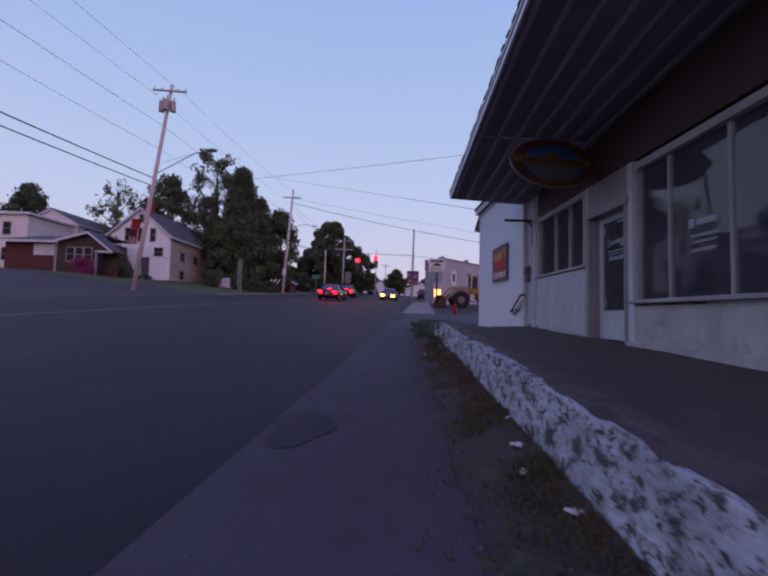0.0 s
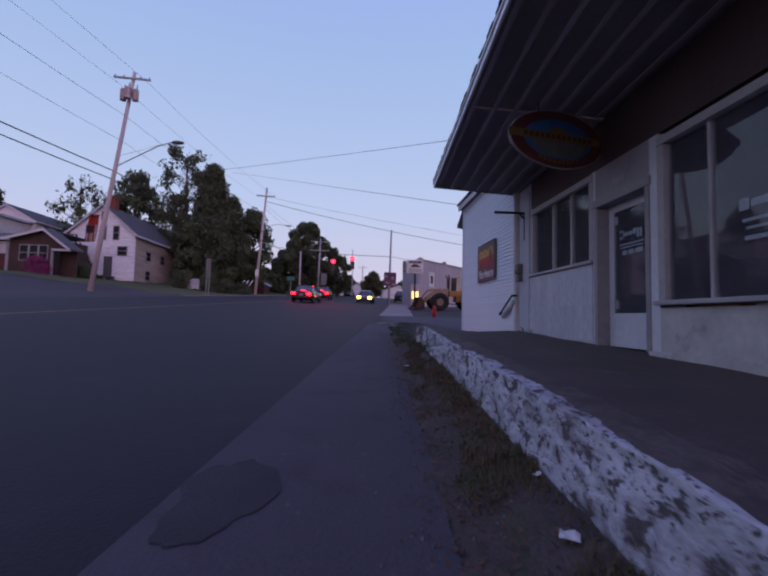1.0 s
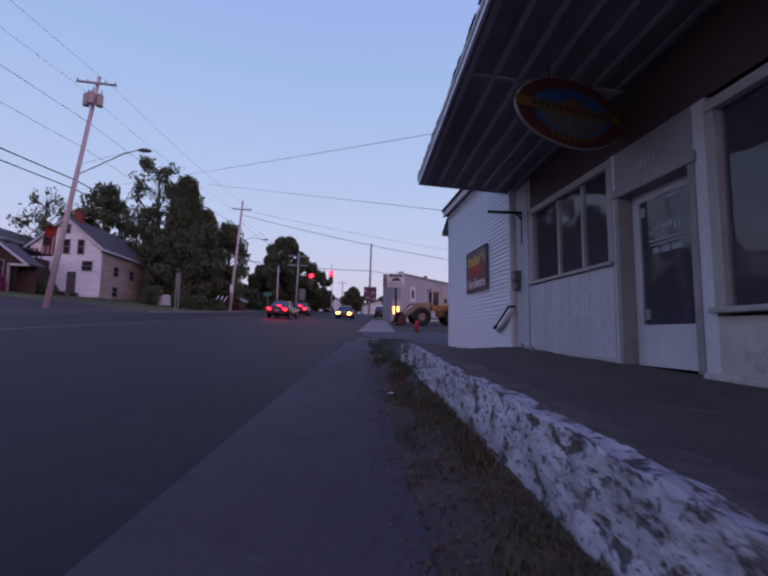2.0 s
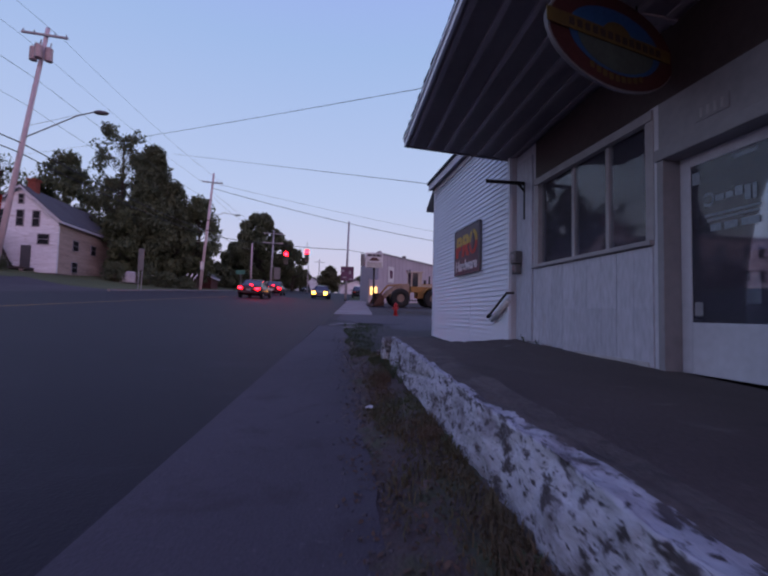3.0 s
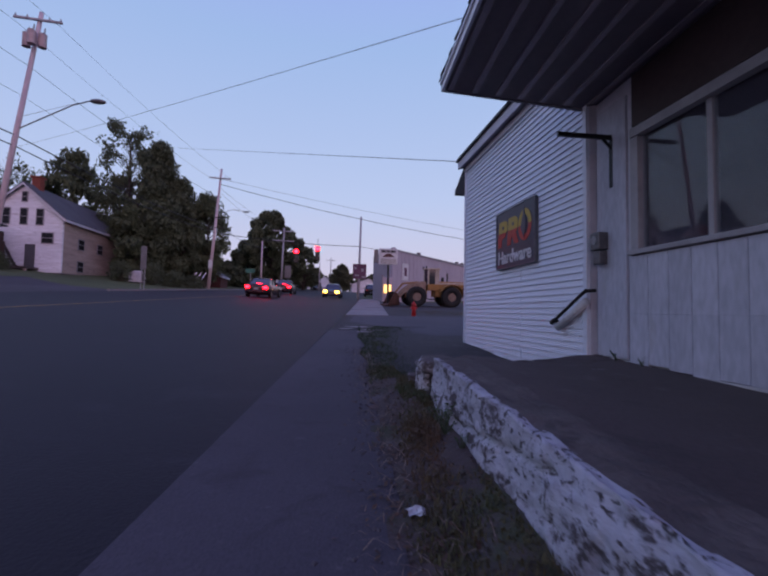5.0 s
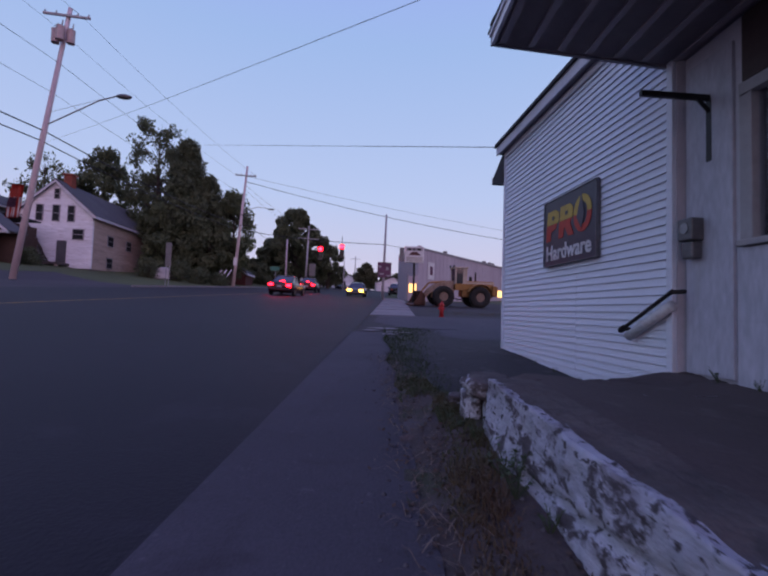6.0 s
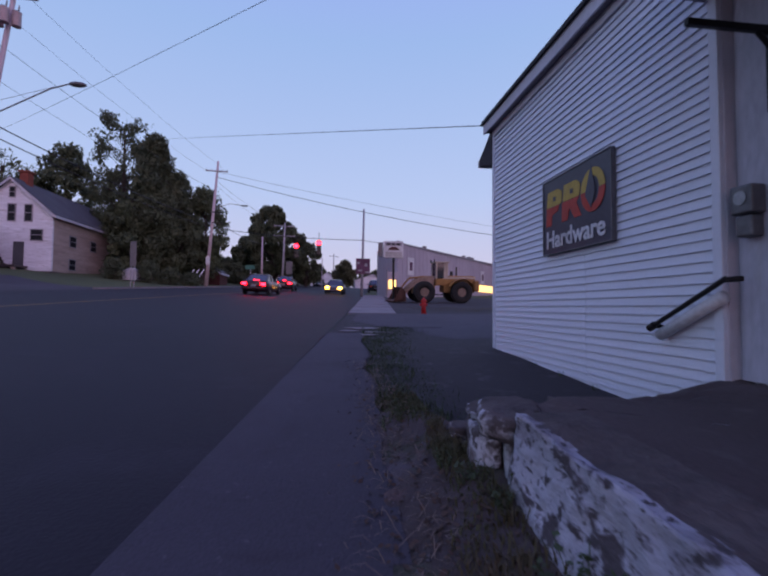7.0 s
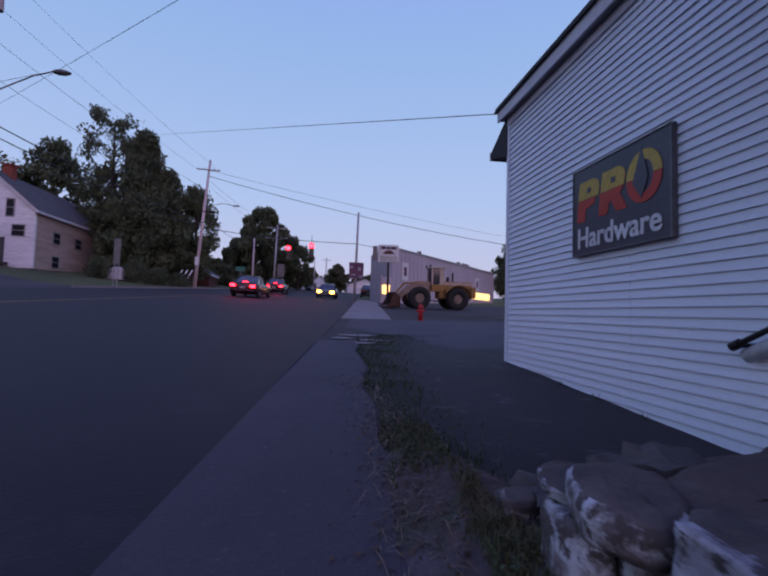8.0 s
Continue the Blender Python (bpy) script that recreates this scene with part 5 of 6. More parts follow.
# ---- trees ----
def tree(x, y, h, spread, shape, leaf, count, size, label, seed, gap=0.0, trunk=0.35):
    """shape(u) gives the crown's half width at height fraction u; leaves sit in clumps round the limbs."""
    r = random.Random(seed)
    z0 = ground_z(x, y) - 0.1
    t = thing("tree", (x, y, z0), label, "tree", "trees along the street")
    bm = bmesh.new()
    rod(bm, (x, y, z0), (x + 0.2, y, z0 + h * 0.45), trunk, trunk * 0.6, 10)
    rod(bm, (x + 0.2, y, z0 + h * 0.45), (x, y + 0.1, z0 + h * 0.92), trunk * 0.6, 0.05, 8)
    clumps = []
    for i in range(int(44 + h * 3.5)):
        u = 0.12 + 0.86 * r.random()
        a = r.uniform(0, 6.283)
        w = shape(u) * spread * (0.35 + 0.65 * math.sqrt(r.random()))
        c = Vector((x + w * math.cos(a), y + w * math.sin(a), z0 + u * h))
        clumps.append((c, r.uniform(0.6, 1.25) * (0.05 * h + 0.35)))
        s = Vector((x + 0.1, y, z0 + max(0.1, u - 0.14) * h))
        rod(bm, s, s.lerp(c, 0.92), 0.02 + trunk * 0.28 * (1 - u), 0.012, 5)
    part("trunk", bm, M["bark"], t)
    vs, fs = [], []
    for _ in range(int(count * 2.0)):
        c, rad = r.choice(clumps)
        d = Vector((r.gauss(0, 1), r.gauss(0, 1), r.gauss(0, 0.8)))
        d = d * rad * 0.56 if d.length < 1.9 else d.normalized() * rad * 0.9
        p = c + d
        if gap and noise.noise(p * 0.5 + Vector((seed, 0, 0))) < gap - 0.35:
            continue
        q = Euler((r.uniform(0, 6.3), r.uniform(0, 6.3), r.uniform(0, 6.3))).to_matrix()
        s = size * r.uniform(0.5, 1.2)
        n = len(vs)
        vs.extend((p + q @ Vector((-s, 0, 0)), p + q @ Vector((0, -s * 0.45, 0)), p + q @ Vector((s, 0, 0)), p + q @ Vector((0, s * 0.45, 0))))
        fs.append((n, n + 1, n + 2, n + 3))
    me = bpy.data.meshes.new("crown")
    me.from_pydata([v - Vector((x, y, z0)) for v in vs], [], fs)
    me.materials.append(leaf)
    cr = new("crown", me)
    cr.parent = t
    tagged(cr, kind="stuff")
    return t


oval_crown = lambda u: math.sin(math.pi * min(1, max(0, (u - 0.08) / 0.92)) ** 0.8) ** 0.6
airy_crown = lambda u: min(1, 0.2 + 1.6 * max(0, u - 0.1)) * (1.03 - u) ** 0.42
spire_crown = lambda u: min(1, 0.25 + 2.2 * max(0, u - 0.05)) * (1.03 - u) ** 0.85
cone_crown = lambda u: min(1, 0.25 + 2.2 * max(0, u - 0.05)) * (1.02 - u) ** 0.55
tree(-22.7, 60, 18.4, 4.8, airy_crown, M["leaf_dark"], 15000, 0.21, "tall thin-leaved tree with open airy crown", 3, gap=0.50)
tree(-18.2, 57, 15.2, 3.6, spire_crown, M["leaf_dark"], 13000, 0.24, "tall dense dark evergreen tree", 5, trunk=0.3)
tree(-16.3, 58.5, 11.8, 3.4, spire_crown, M["leaf_dark"], 9000, 0.24, "dense dark evergreen tree", 6, trunk=0.3)
tree(-13.9, 60.5, 11.2, 2.3, oval_crown, M["leaf"], 5000, 0.22, "dark leafy tree beside the pole", 8, trunk=0.22)
tree(-20.2, 56.5, 9.5, 3.0, oval_crown, M["leaf"], 7500, 0.24, "dense leafy tree beside the old house", 9, trunk=0.28)
tree(-32.0, 66, 15.2, 3.6, oval_crown, M["leaf"], 6500, 0.28, "leafy tree behind the old house", 10)
tree(-42.0, 70, 15.2, 3.6, oval_crown, M["leaf"], 4500, 0.26, "leafy tree rising over the roofs", 11, gap=0.44)
tree(-25.8, 64, 12.0, 3.6, oval_crown, M["leaf"], 5000, 0.24, "leafy tree beside the old house", 27, gap=0.3)
tree(-52.4, 66, 13.2, 3.4, oval_crown, M["leaf_dark"], 4000, 0.30, "dark round tree behind the houses", 12)
tree(-9.4, 86, 13.2, 6.4, oval_crown, M["leaf_dark"], 22000, 0.34, "broad dark tree by the junction", 14, trunk=0.45)
tree(-12.6, 92, 10.5, 4.0, oval_crown, M["leaf_dark"], 6000, 0.34, "dark leafy tree by the junction", 15)
tree(-4.2, 96, 8.5, 3.4, oval_crown, M["leaf_dark"], 5000, 0.32, "dark low tree by the junction", 16)
tree(4.2, 122, 6.8, 3.0, oval_crown, M["leaf_pale"], 3500, 0.30, "pale yellowish tree far along the road", 17)
tree(6.4, 54.5, 4.2, 0.9, cone_crown, M["leaf_dark"], 2500, 0.14, "narrow dark shrub beside the store", 18, trunk=0.08)
tree(26.2, 66, 8.0, 2.2, oval_crown, M["leaf_dark"], 3000, 0.28, "dark tree behind the long store", 19)
tree(-17.8, 84, 3.8, 3.6, oval_crown, M["leaf_dark"], 6000, 0.32, "dark hedge-like trees along the road", 20)
tree(-21.5, 76, 8.5, 5.0, oval_crown, M["leaf_dark"], 5000, 0.32, "dark trees along the road", 21)
for i, (x, y, h, s) in enumerate(((10, 150, 6, 5), (16, 160, 7, 5), (-4, 165, 6, 5), (2, 175, 7, 5), (24, 150, 8, 6), (-14, 150, 9, 6))):
    tree(x, y, h, s, oval_crown, M["leaf_dark"], 2500, 0.5, "distant dark tree on the skyline", 30 + i)
for i, (x, y, h, s) in enumerate(((-26, 80, 7, 5), (-31, 88, 8, 5), (-15, 106, 3.5, 4), (-7, 112, 5, 4), (-24, 100, 4.5, 5), (-38, 84, 9, 5), (-18, 72, 4, 3), (-14, 78, 2.8, 2.6))):
    tree(x, y, h, s, oval_crown, M["leaf_dark"], 3500, 0.42, "dark leafy tree behind the houses", 40 + i)
# shrubs by the old house
for i, (x, y, h) in enumerate(((-19.0, 50.5, 1.7), (-16.6, 52.0, 1.9), (-14.9, 52.6, 1.5), (-25.5, 44.0, 1.2), (-13.2, 53.5, 1.2))):
    tree(x, y, h, 0.9, oval_crown, M["leaf_dark"], 1500, 0.10, "low dark shrub on the lawn", 50 + i, trunk=0.05)


# ---- houses across the road ----
def house_window(parent, x, y, z, w, h, face="y"):
    win = part("window", bx(x - w / 2 - 0.08, x + w / 2 + 0.08, y - 0.06, y + 0.02, z - h / 2 - 0.08, z + h / 2 + 0.08) if face == "y" else bx(x - 0.02, x + 0.06, y - w / 2 - 0.08, y + w / 2 + 0.08, z - h / 2 - 0.08, z + h / 2 + 0.08), M["trim"], parent)
    part("pane", bx(x - w / 2, x + w / 2, y - 0.075, y - 0.06, z - h / 2, z + h / 2) if face == "y" else bx(x + 0.06, x + 0.075, y - w / 2, y + w / 2, z - h / 2, z + h / 2), M["farwindow"], win)
    part("glazing_bar", bx(x - w / 2, x + w / 2, y - 0.085, y - 0.075, z - 0.03, z + 0.03) if face == "y" else bx(x + 0.075, x + 0.085, y - w / 2, y + w / 2, z - 0.03, z + 0.03), M["trim"], win)


def gable_house(x0, x1, y0, y1, zb, ze, zp, wall, side, roofm, label, over=0.35):
    h = thing("house", ((x0 + x1) / 2, (y0 + y1) / 2, zb), label, "house")
    xm = (x0 + x1) / 2
    part("gable_wall", slab([(x0, y0, zb), (x1, y0, zb), (x1, y0, ze), (xm, y0, zp), (x0, y0, ze)], Vector((0, 0.2, 0))), wall, h)
    part("gable_wall", slab([(x0, y1, zb), (x1, y1, zb), (x1, y1, ze), (xm, y1, zp), (x0, y1, ze)], Vector((0, -0.2, 0))), wall, h)
    part("side_wall", bx(x1 - 0.2, x1, y0 + 0.2, y1 - 0.2, zb, ze), side, h)
    part("side_wall", bx(x0, x0 + 0.2, y0 + 0.2, y1 - 0.2, zb, ze), side, h)
    for xa, s in ((x0, -1), (x1, 1)):
        k = (zp - ze) / (x1 - xm)
        xe = xa + s * over
        zo = ze - k * over
        part("roof_slope", slab([(xe, y0 - over, zo + 0.06), (xe, y1 + over, zo + 0.06), (xm, y1 + over, zp + 0.06), (xm, y0 - over, zp + 0.06)], Vector((0, 0, 0.1))), roofm, h)
        part("rake_board", slab([(xe, y0 - over, zo - 0.14), (xm, y0 - over, zp - 0.14), (xm, y0 - over, zp + 0.06), (xe, y0 - over, zo + 0.06)], Vector((0, 0.05, 0))), M["white"], h)
        part("eave_board", bx(min(xe, xe + 0.05 * s), max(xe, xe + 0.05 * s), y0 - over, y1 + over, zo - 0.14, zo + 0.07), M["white"], h)
    return h


hA = gable_house(-29.35, -22.85, 48, 60.5, 2.9, 8.05, 10.9, M["oldwhite"], M["oldbeige"], M["greyroof"], "old peeling white gabled two-storey house")
for x, z, w, hh in ((-27.45, 8.0, 0.5, 1.35), (-26.05, 8.0, 0.5, 1.35), (-24.75, 8.0, 0.5, 1.35), (-24.05, 6.15, 0.85, 0.85), (-26.05, 9.75, 0.35, 0.8)):
    house_window(hA, x, 48, z, w, hh)
for y, z in ((51, 6.0), (54.5, 6.0), (51, 3.9)):
    house_window(hA, -22.85, y, z, 0.9, 0.9, "x")
part("door", bx(-25.80, -25.00, 47.92, 48.0, 3.55, 5.55), M["greyroof"], hA, "grey plank door")
part("foundation", bx(-29.35, -22.83, 47.97, 60.5, 2.0, 3.1), M["stone"], hA)
ch = part("chimney", bx(-26.35, -25.65, 49.2, 49.9, 10.0, 11.8, bevel=0.02), M["brick"], hA, "red brick chimney")
part("chimney_cap", bx(-26.45, -25.55, 49.1, 50.0, 11.8, 11.95), M["brick"], ch)
# outside stair and landing
def sloping_board(p, q, y, deep, thick=0.06):
    return slab([(p[0], y, p[1]), (q[0], y, q[1]), (q[0], y, q[1] - deep), (p[0], y, p[1] - deep)], Vector((0, thick, 0)))


st = part("stair", sloping_board((-28.05, 6.66), (-26.30, 3.72), 46.86, 0.30), M["darkwood"], hA, "dark weathered wooden outside stair")
part("stringer", sloping_board((-28.05, 6.66), (-26.30, 3.72), 47.66, 0.30), M["darkwood"], st)
for i in range(12):
    u = i / 11
    part("tread", bx(-28.05 + 1.75 * u - 0.14, -28.05 + 1.75 * u + 0.14, 46.80, 47.74, 6.50 - 2.9 * u, 6.56 - 2.9 * u), M["darkwood"], st)
part("handrail", sloping_board((-28.05, 7.55), (-26.30, 4.65), 46.86, 0.09), M["darkwood"], st)
for i in range(5):
    u = i / 4
    part("baluster", bx(-28.05 + 1.75 * u - 0.03, -28.05 + 1.75 * u + 0.03, 46.86, 46.92, 6.5 - 2.9 * u, 7.52 - 2.9 * u), M["darkwood"], st)
part("landing", bx(-29.35, -27.95, 46.8, 48.0, 6.46, 6.6), M["darkwood"], st)
part("landing_rail", bx(-29.30, -27.98, 46.86, 46.92, 7.45, 7.55), M["darkwood"], st)
for x in (-29.25, -28.0):
    part("landing_post", bx(x - 0.06, x + 0.06, 46.85, 46.97, 2.6, 7.55), M["darkwood"], st)
part("porch_deck", bx(-29.45, -24.65, 46.4, 48.0, 3.30, 3.5), M["darkwood"], hA, "dark weathered porch deck")
for x in (-29.05, -27.55, -26.05, -24.85):
    part("porch_post", bx(x - 0.12, x + 0.12, 46.45, 46.69, 2.0, 3.30), M["oldbeige"], hA)

# low brown house with maroon wing and porch
hB = thing("house", (-28.2, 44, 2.6), "low brown shingled house with maroon wing, white trim", "house")
gx0, gx1, gxm = -29.85, -24.95, -26.85
part("gable_wall", slab([(gx0, 41, 2.4), (-26.2, 41, 2.4), (-26.2, 41, 6.4), (gxm, 41, 6.82), (gx0, 41, 5.95)], Vector((0, 0.2, 0))), M["brownshingle"], hB)
part("gable_wall", slab([(-26.2, 41, 5.05), (gx1, 41, 5.05), (gx1, 41, 5.42), (-26.2, 41, 6.36)], Vector((0, 0.2, 0))), M["brownshingle"], hB)
part("porch_wall", bx(-26.4, gx1, 42.2, 42.4, 2.4, 5.2), M["brownshingle"], hB)
part("side_wall", bx(-27.1, -26.9, 42.4, 47, 2.4, 6.4), M["brownshingle"], hB)
part("rear_wall", bx(-35.0, -26.9, 47, 47.2, 2.4, 5.6), M["maroon"], hB)
for xe, ze in ((-29.95, 6.02), (-24.5, 5.12)):
    part("roof_slope", slab([(xe, 40.5, ze), (xe, 42.5, ze), (gxm, 42.5 if xe > gxm else 47.4, 6.92), (gxm, 40.5, 6.92)], Vector((0, 0, 0.1))), M["greyroof"], hB)
    part("rake_board", slab([(xe, 40.45, ze - 0.16), (gxm, 40.45, 6.74), (gxm, 40.45, 6.96), (xe, 40.45, ze + 0.06)], Vector((0, 0.05, 0))), M["white"], hB)
part("wing_wall", bx(-34.9, gx0, 41.3, 47, 2.4, 5.95), M["maroon"], hB)
part("wing_panel", bx(-32.2, -30.3, 41.22, 41.3, 4.75, 5.80, bevel=0.01), M["white"], hB, "white wall panel")
part("wing_roof", slab([(-35.4, 40.6, 6.02), (-29.95, 40.6, 6.02), (-26.85, 44.6, 6.98), (-34.2, 44.6, 6.98)], Vector((0, 0, 0.08))), M["greyroof"], hB)
part("wing_fascia", bx(-35.4, -29.96, 40.55, 40.6, 5.86, 6.08), M["white"], hB)
part("corner_post", bx(-30.02, -29.80, 40.86, 41.0, 2.4, 5.9, bevel=0.01), M["trim"], hB)
part("porch_column", bx(-26.28, -26.10, 40.80, 40.98, 2.2, 5.2, bevel=0.02), M["trim"], hB)
part("porch_beam", bx(-26.28, -24.7, 40.80, 40.98, 5.06, 5.24), M["white"], hB)
part("porch_floor", bx(-30.1, -24.8, 40.4, 42.4, 1.8, 2.62), M["concrete"], hB)
for x in (-28.60, -27.80, -27.00):
    house_window(hB, x, 41, 4.85, 0.62, 1.25)
rl = thing("step_rail", (-26.6, 39.2, 1.6), "white sloping rail beside the front steps", "handrail")
part("rail", rd((-28.6, 39.2, 2.95), (-24.4, 39.2, 1.98), 0.06, n=8), M["white"], rl)
for x in (-28.5, -26.5, -24.5):
    part("rail_post", rd((x, 39.2, gz(x, 39.2) - 0.2), (x, 39.2, 2.93 - 0.231 * (x + 28.5)), 0.045, n=8), M["white"], rl)
fb = tree(-27.1, 40.45, 1.6, 0.95, oval_crown, M["pinkflower"], 2200, 0.07, "bush of magenta flowers before the porch", 70, trunk=0.05)
fb.location.z = 2.75
fb["category"], fb["group"] = "flower bush", "flower bushes"

hC = thing("house", (-47, 58, 4.5), "pale two-storey flat-roofed house", "house")
part("wall", bx(-55, -43.9, 55, 66, 3.6, 11.3), M["palehouse"], hC)
part("roof", bx(-55.4, -43.5, 54.6, 66.4, 11.3, 11.62, bevel=0.03), M["white"], hC)
for x in (-53.0, -50.6, -46.4):
    for z in (9.6, 6.4):
        house_window(hC, x, 55, z, 0.85, 1.5)
part("vent_pipe", rd((-46.4, 57, 11.6), (-46.4, 57, 12.5), 0.08), M["steel"], hC)
hD = gable_house(-50.7, -43.3, 63, 76, 4.0, 11.9, 13.9, M["palehouse"], M["palehouse"], M["greyroof"], "long pale house with low grey gable roof")
for y in (65, 67.5, 70, 72.5):
    house_window(hD, -43.3, y, 10.9, 0.9, 1.0, "x")
shed = gable_house(-16.2, -12.9, 64, 68, 2.6, 4.4, 5.4, M["maroon"], M["maroon"], M["greyroof"], "small maroon shed behind the trees", 0.2)
for i in range(3):
    lb = part("leaning_plank", rd((-14.4 + i * 0.45, 55.5, gz(-14, 55)), (-13.7 + i * 0.5, 56.3, gz(-14, 56) + 1.7), 0.06, n=6), M["oldwhite"])
    tagged(lb, "pale plank leaning by the shrubs", "plank", "leaning planks")
for i, (x, y, w, h) in enumerate(((-1.5, 135, 7, 4.5), (-9, 118, 6, 4.5), (12, 128, 9, 4.0))):
    fh = gable_house(x - w / 2, x + w / 2, y, y + 8, gz(x, y), gz(x, y) + h * 0.6, gz(x, y) + h, M["oldwhite"], M["palehouse"], M["greyroof"], "distant small white house beside the road", 0.3)
    house_window(fh, x, y, gz(x, y) + 1.4, 0.9, 1.1)

# ---- long store on the right, its sign ----
ls = thing("long_store", (9, 50, 1), "long lavender metal-sided store with flat roof", "building")
A, B = Vector((6.5, 46.2, 0)), Vector((23.5, 65.5, 0))
dA = (B - A).normalized()
nA = Vector((dA.y, -dA.x, 0))
zb0, zt0 = 0.2, 5.95
back_v = Vector((-dA.y, dA.x, 0)) * 0.25
for i in range(34):
    a = A + dA * (25.7 * i / 34)
    b = A + dA * (25.7 * (i + 1) / 34 - 0.03)
    part("panel", slab([a + Vector((0, 0, zb0)), b + Vector((0, 0, zb0)), b + Vector((0, 0, zt0)), a + Vector((0, 0, zt0))], back_v), M["lavender"], ls)
F = A + Vector((-1.0, 8, 0))
part("front_wall", slab([A + Vector((-0.04, 0.1, zb0)), F + Vector((0, 0, zb0)), F + Vector((0, 0, zt0 + 0.3)), A + Vector((-0.04, 0.1, zt0 + 0.3))], Vector((0.3, 0.2, 0))), M["lavender"], ls)
part("roof", slab([A + Vector((-0.1, -0.15, zt0)), B + Vector((0.1, -0.1, zt0)), B + Vector((-10, 9, zt0)), F + Vector((0, 0, zt0))], Vector((0, 0, 0.14))), M["trim"], ls)
part("parapet", slab([A + Vector((-0.1, -0.2, zt0 - 0.05)), B + Vector((0, -0.2, zt0 - 0.05)), B + Vector((0, -0.2, zt0 + 0.12)), A + Vector((-0.1, -0.2, zt0 + 0.12))], Vector((0, 0.1, 0))), M["trim"], ls)
for d in (6.0, 15.5, 17.0, 18.0):
    c = A + dA * d + Vector((-0.5, 0.6, zt0))
    part("roof_vent", bx(c.x - 0.2, c.x + 0.2, c.y - 0.2, c.y + 0.2, c.z + 0.1, c.z + 0.55, bevel=0.04), M["greybox"], ls)
for d in (1.6, 19.0):
    c = A + dA * d - back_v * 0.1
    part("poster", slab([c + Vector((0, 0, 3.3)), c + dA * 1.1 + Vector((0, 0, 3.3)), c + dA * 1.1 + Vector((0, 0, 4.9)), c + Vector((0, 0, 4.9))], -back_v * 0.1), M["signwhite"], ls, "white poster panel")
    e = c - back_v * 0.15 + dA * 0.3
    part("poster_mark", slab([e + Vector((0, 0, 3.7)), e + dA * 0.5 + Vector((0, 0, 3.7)), e + dA * 0.5 + Vector((0, 0, 4.5)), e + Vector((0, 0, 4.5))], -back_v * 0.05), M["plum"], ls)
for d in (2.6, 8.5, 13.0):
    c = A + dA * d - back_v * 0.3
    part("wall_lamp", bx(c.x - 0.15, c.x + 0.15, c.y - 0.15, c.y + 0.15, 2.6, 2.85, bevel=0.03), M["black"], ls)
c = A + dA * 18.0 - back_v * 0.12
part("lit_window", slab([c + Vector((0, 0, 2.3)), c + dA * 6.0 + Vector((0, 0, 2.3)), c + dA * 6.0 + Vector((0, 0, 3.1)), c + Vector((0, 0, 3.1))], -back_v * 0.1), M["lampyellow"], ls, "lit yellow window")
part("lit_window", bx(5.65, 6.3, 46.02, 46.06, 1.95, 2.7, bevel=0.01), M["lampyellow"], ls, "lit yellow window")
part("porch_post", rd((5.5, 46, 0.9), (5.5, 46, 3.6), 0.06), M["trim"], ls)
part("porch_wall", bx(5.5, 6.5, 46.1, 46.25, 0.6, 3.4), M["lavender"], ls)
ps = thing("street_sign_board", (4.65, 36, gz(4.65, 36)), "white sign box with red car shape on dark post", "sign")
part("post", rd((4.62, 36, gz(4.6, 36)), (4.62, 36, 4.5), 0.075, n=10), M["black"], ps)
part("box", bx(3.95, 5.25, 35.85, 36.1, 3.5, 4.6, bevel=0.03), M["signwhite"], ps)
part("upper_bar", bx(4.05, 5.15, 35.84, 35.849, 4.3, 4.5), M["trim"], ps)
part("car_shape", slab([(4.2, 35.835, 4.0), (4.3, 35.835, 4.12), (4.45, 35.835, 4.24), (4.75, 35.835, 4.24), (4.9, 35.835, 4.12), (5.02, 35.835, 4.0)], Vector((0, 0.01, 0))), M["ovalred"], ps, "red car shape")
for x0, x1 in ((4.15, 4.38), (4.50, 4.66), (4.78, 5.02)):
    part("lettering_bar", bx(x0, x1, 35.833, 35.839, 4.33, 4.47), M["black"], ps)
part("lower_panel", bx(4.05, 5.15, 35.84, 35.849, 3.55, 3.9), M["beige"], ps)
part("side_board", bx(3.62, 3.9, 35.9, 36.05, 3.6, 4.5, bevel=0.02), M["greybox"], ps)
gs = thing("street_name_sign", (-8.4, 66, gz(-8.4, 66)), "green street sign on a thin post", "road sign")
part("post", rd((-8.9, 62, gz(-8.9, 62)), (-8.9, 62, 5.2), 0.04), M["steel"], gs)
part("board", bx(-9.5, -8.4, 61.9, 61.95, 4.7, 5.2), M["greensign"], gs)


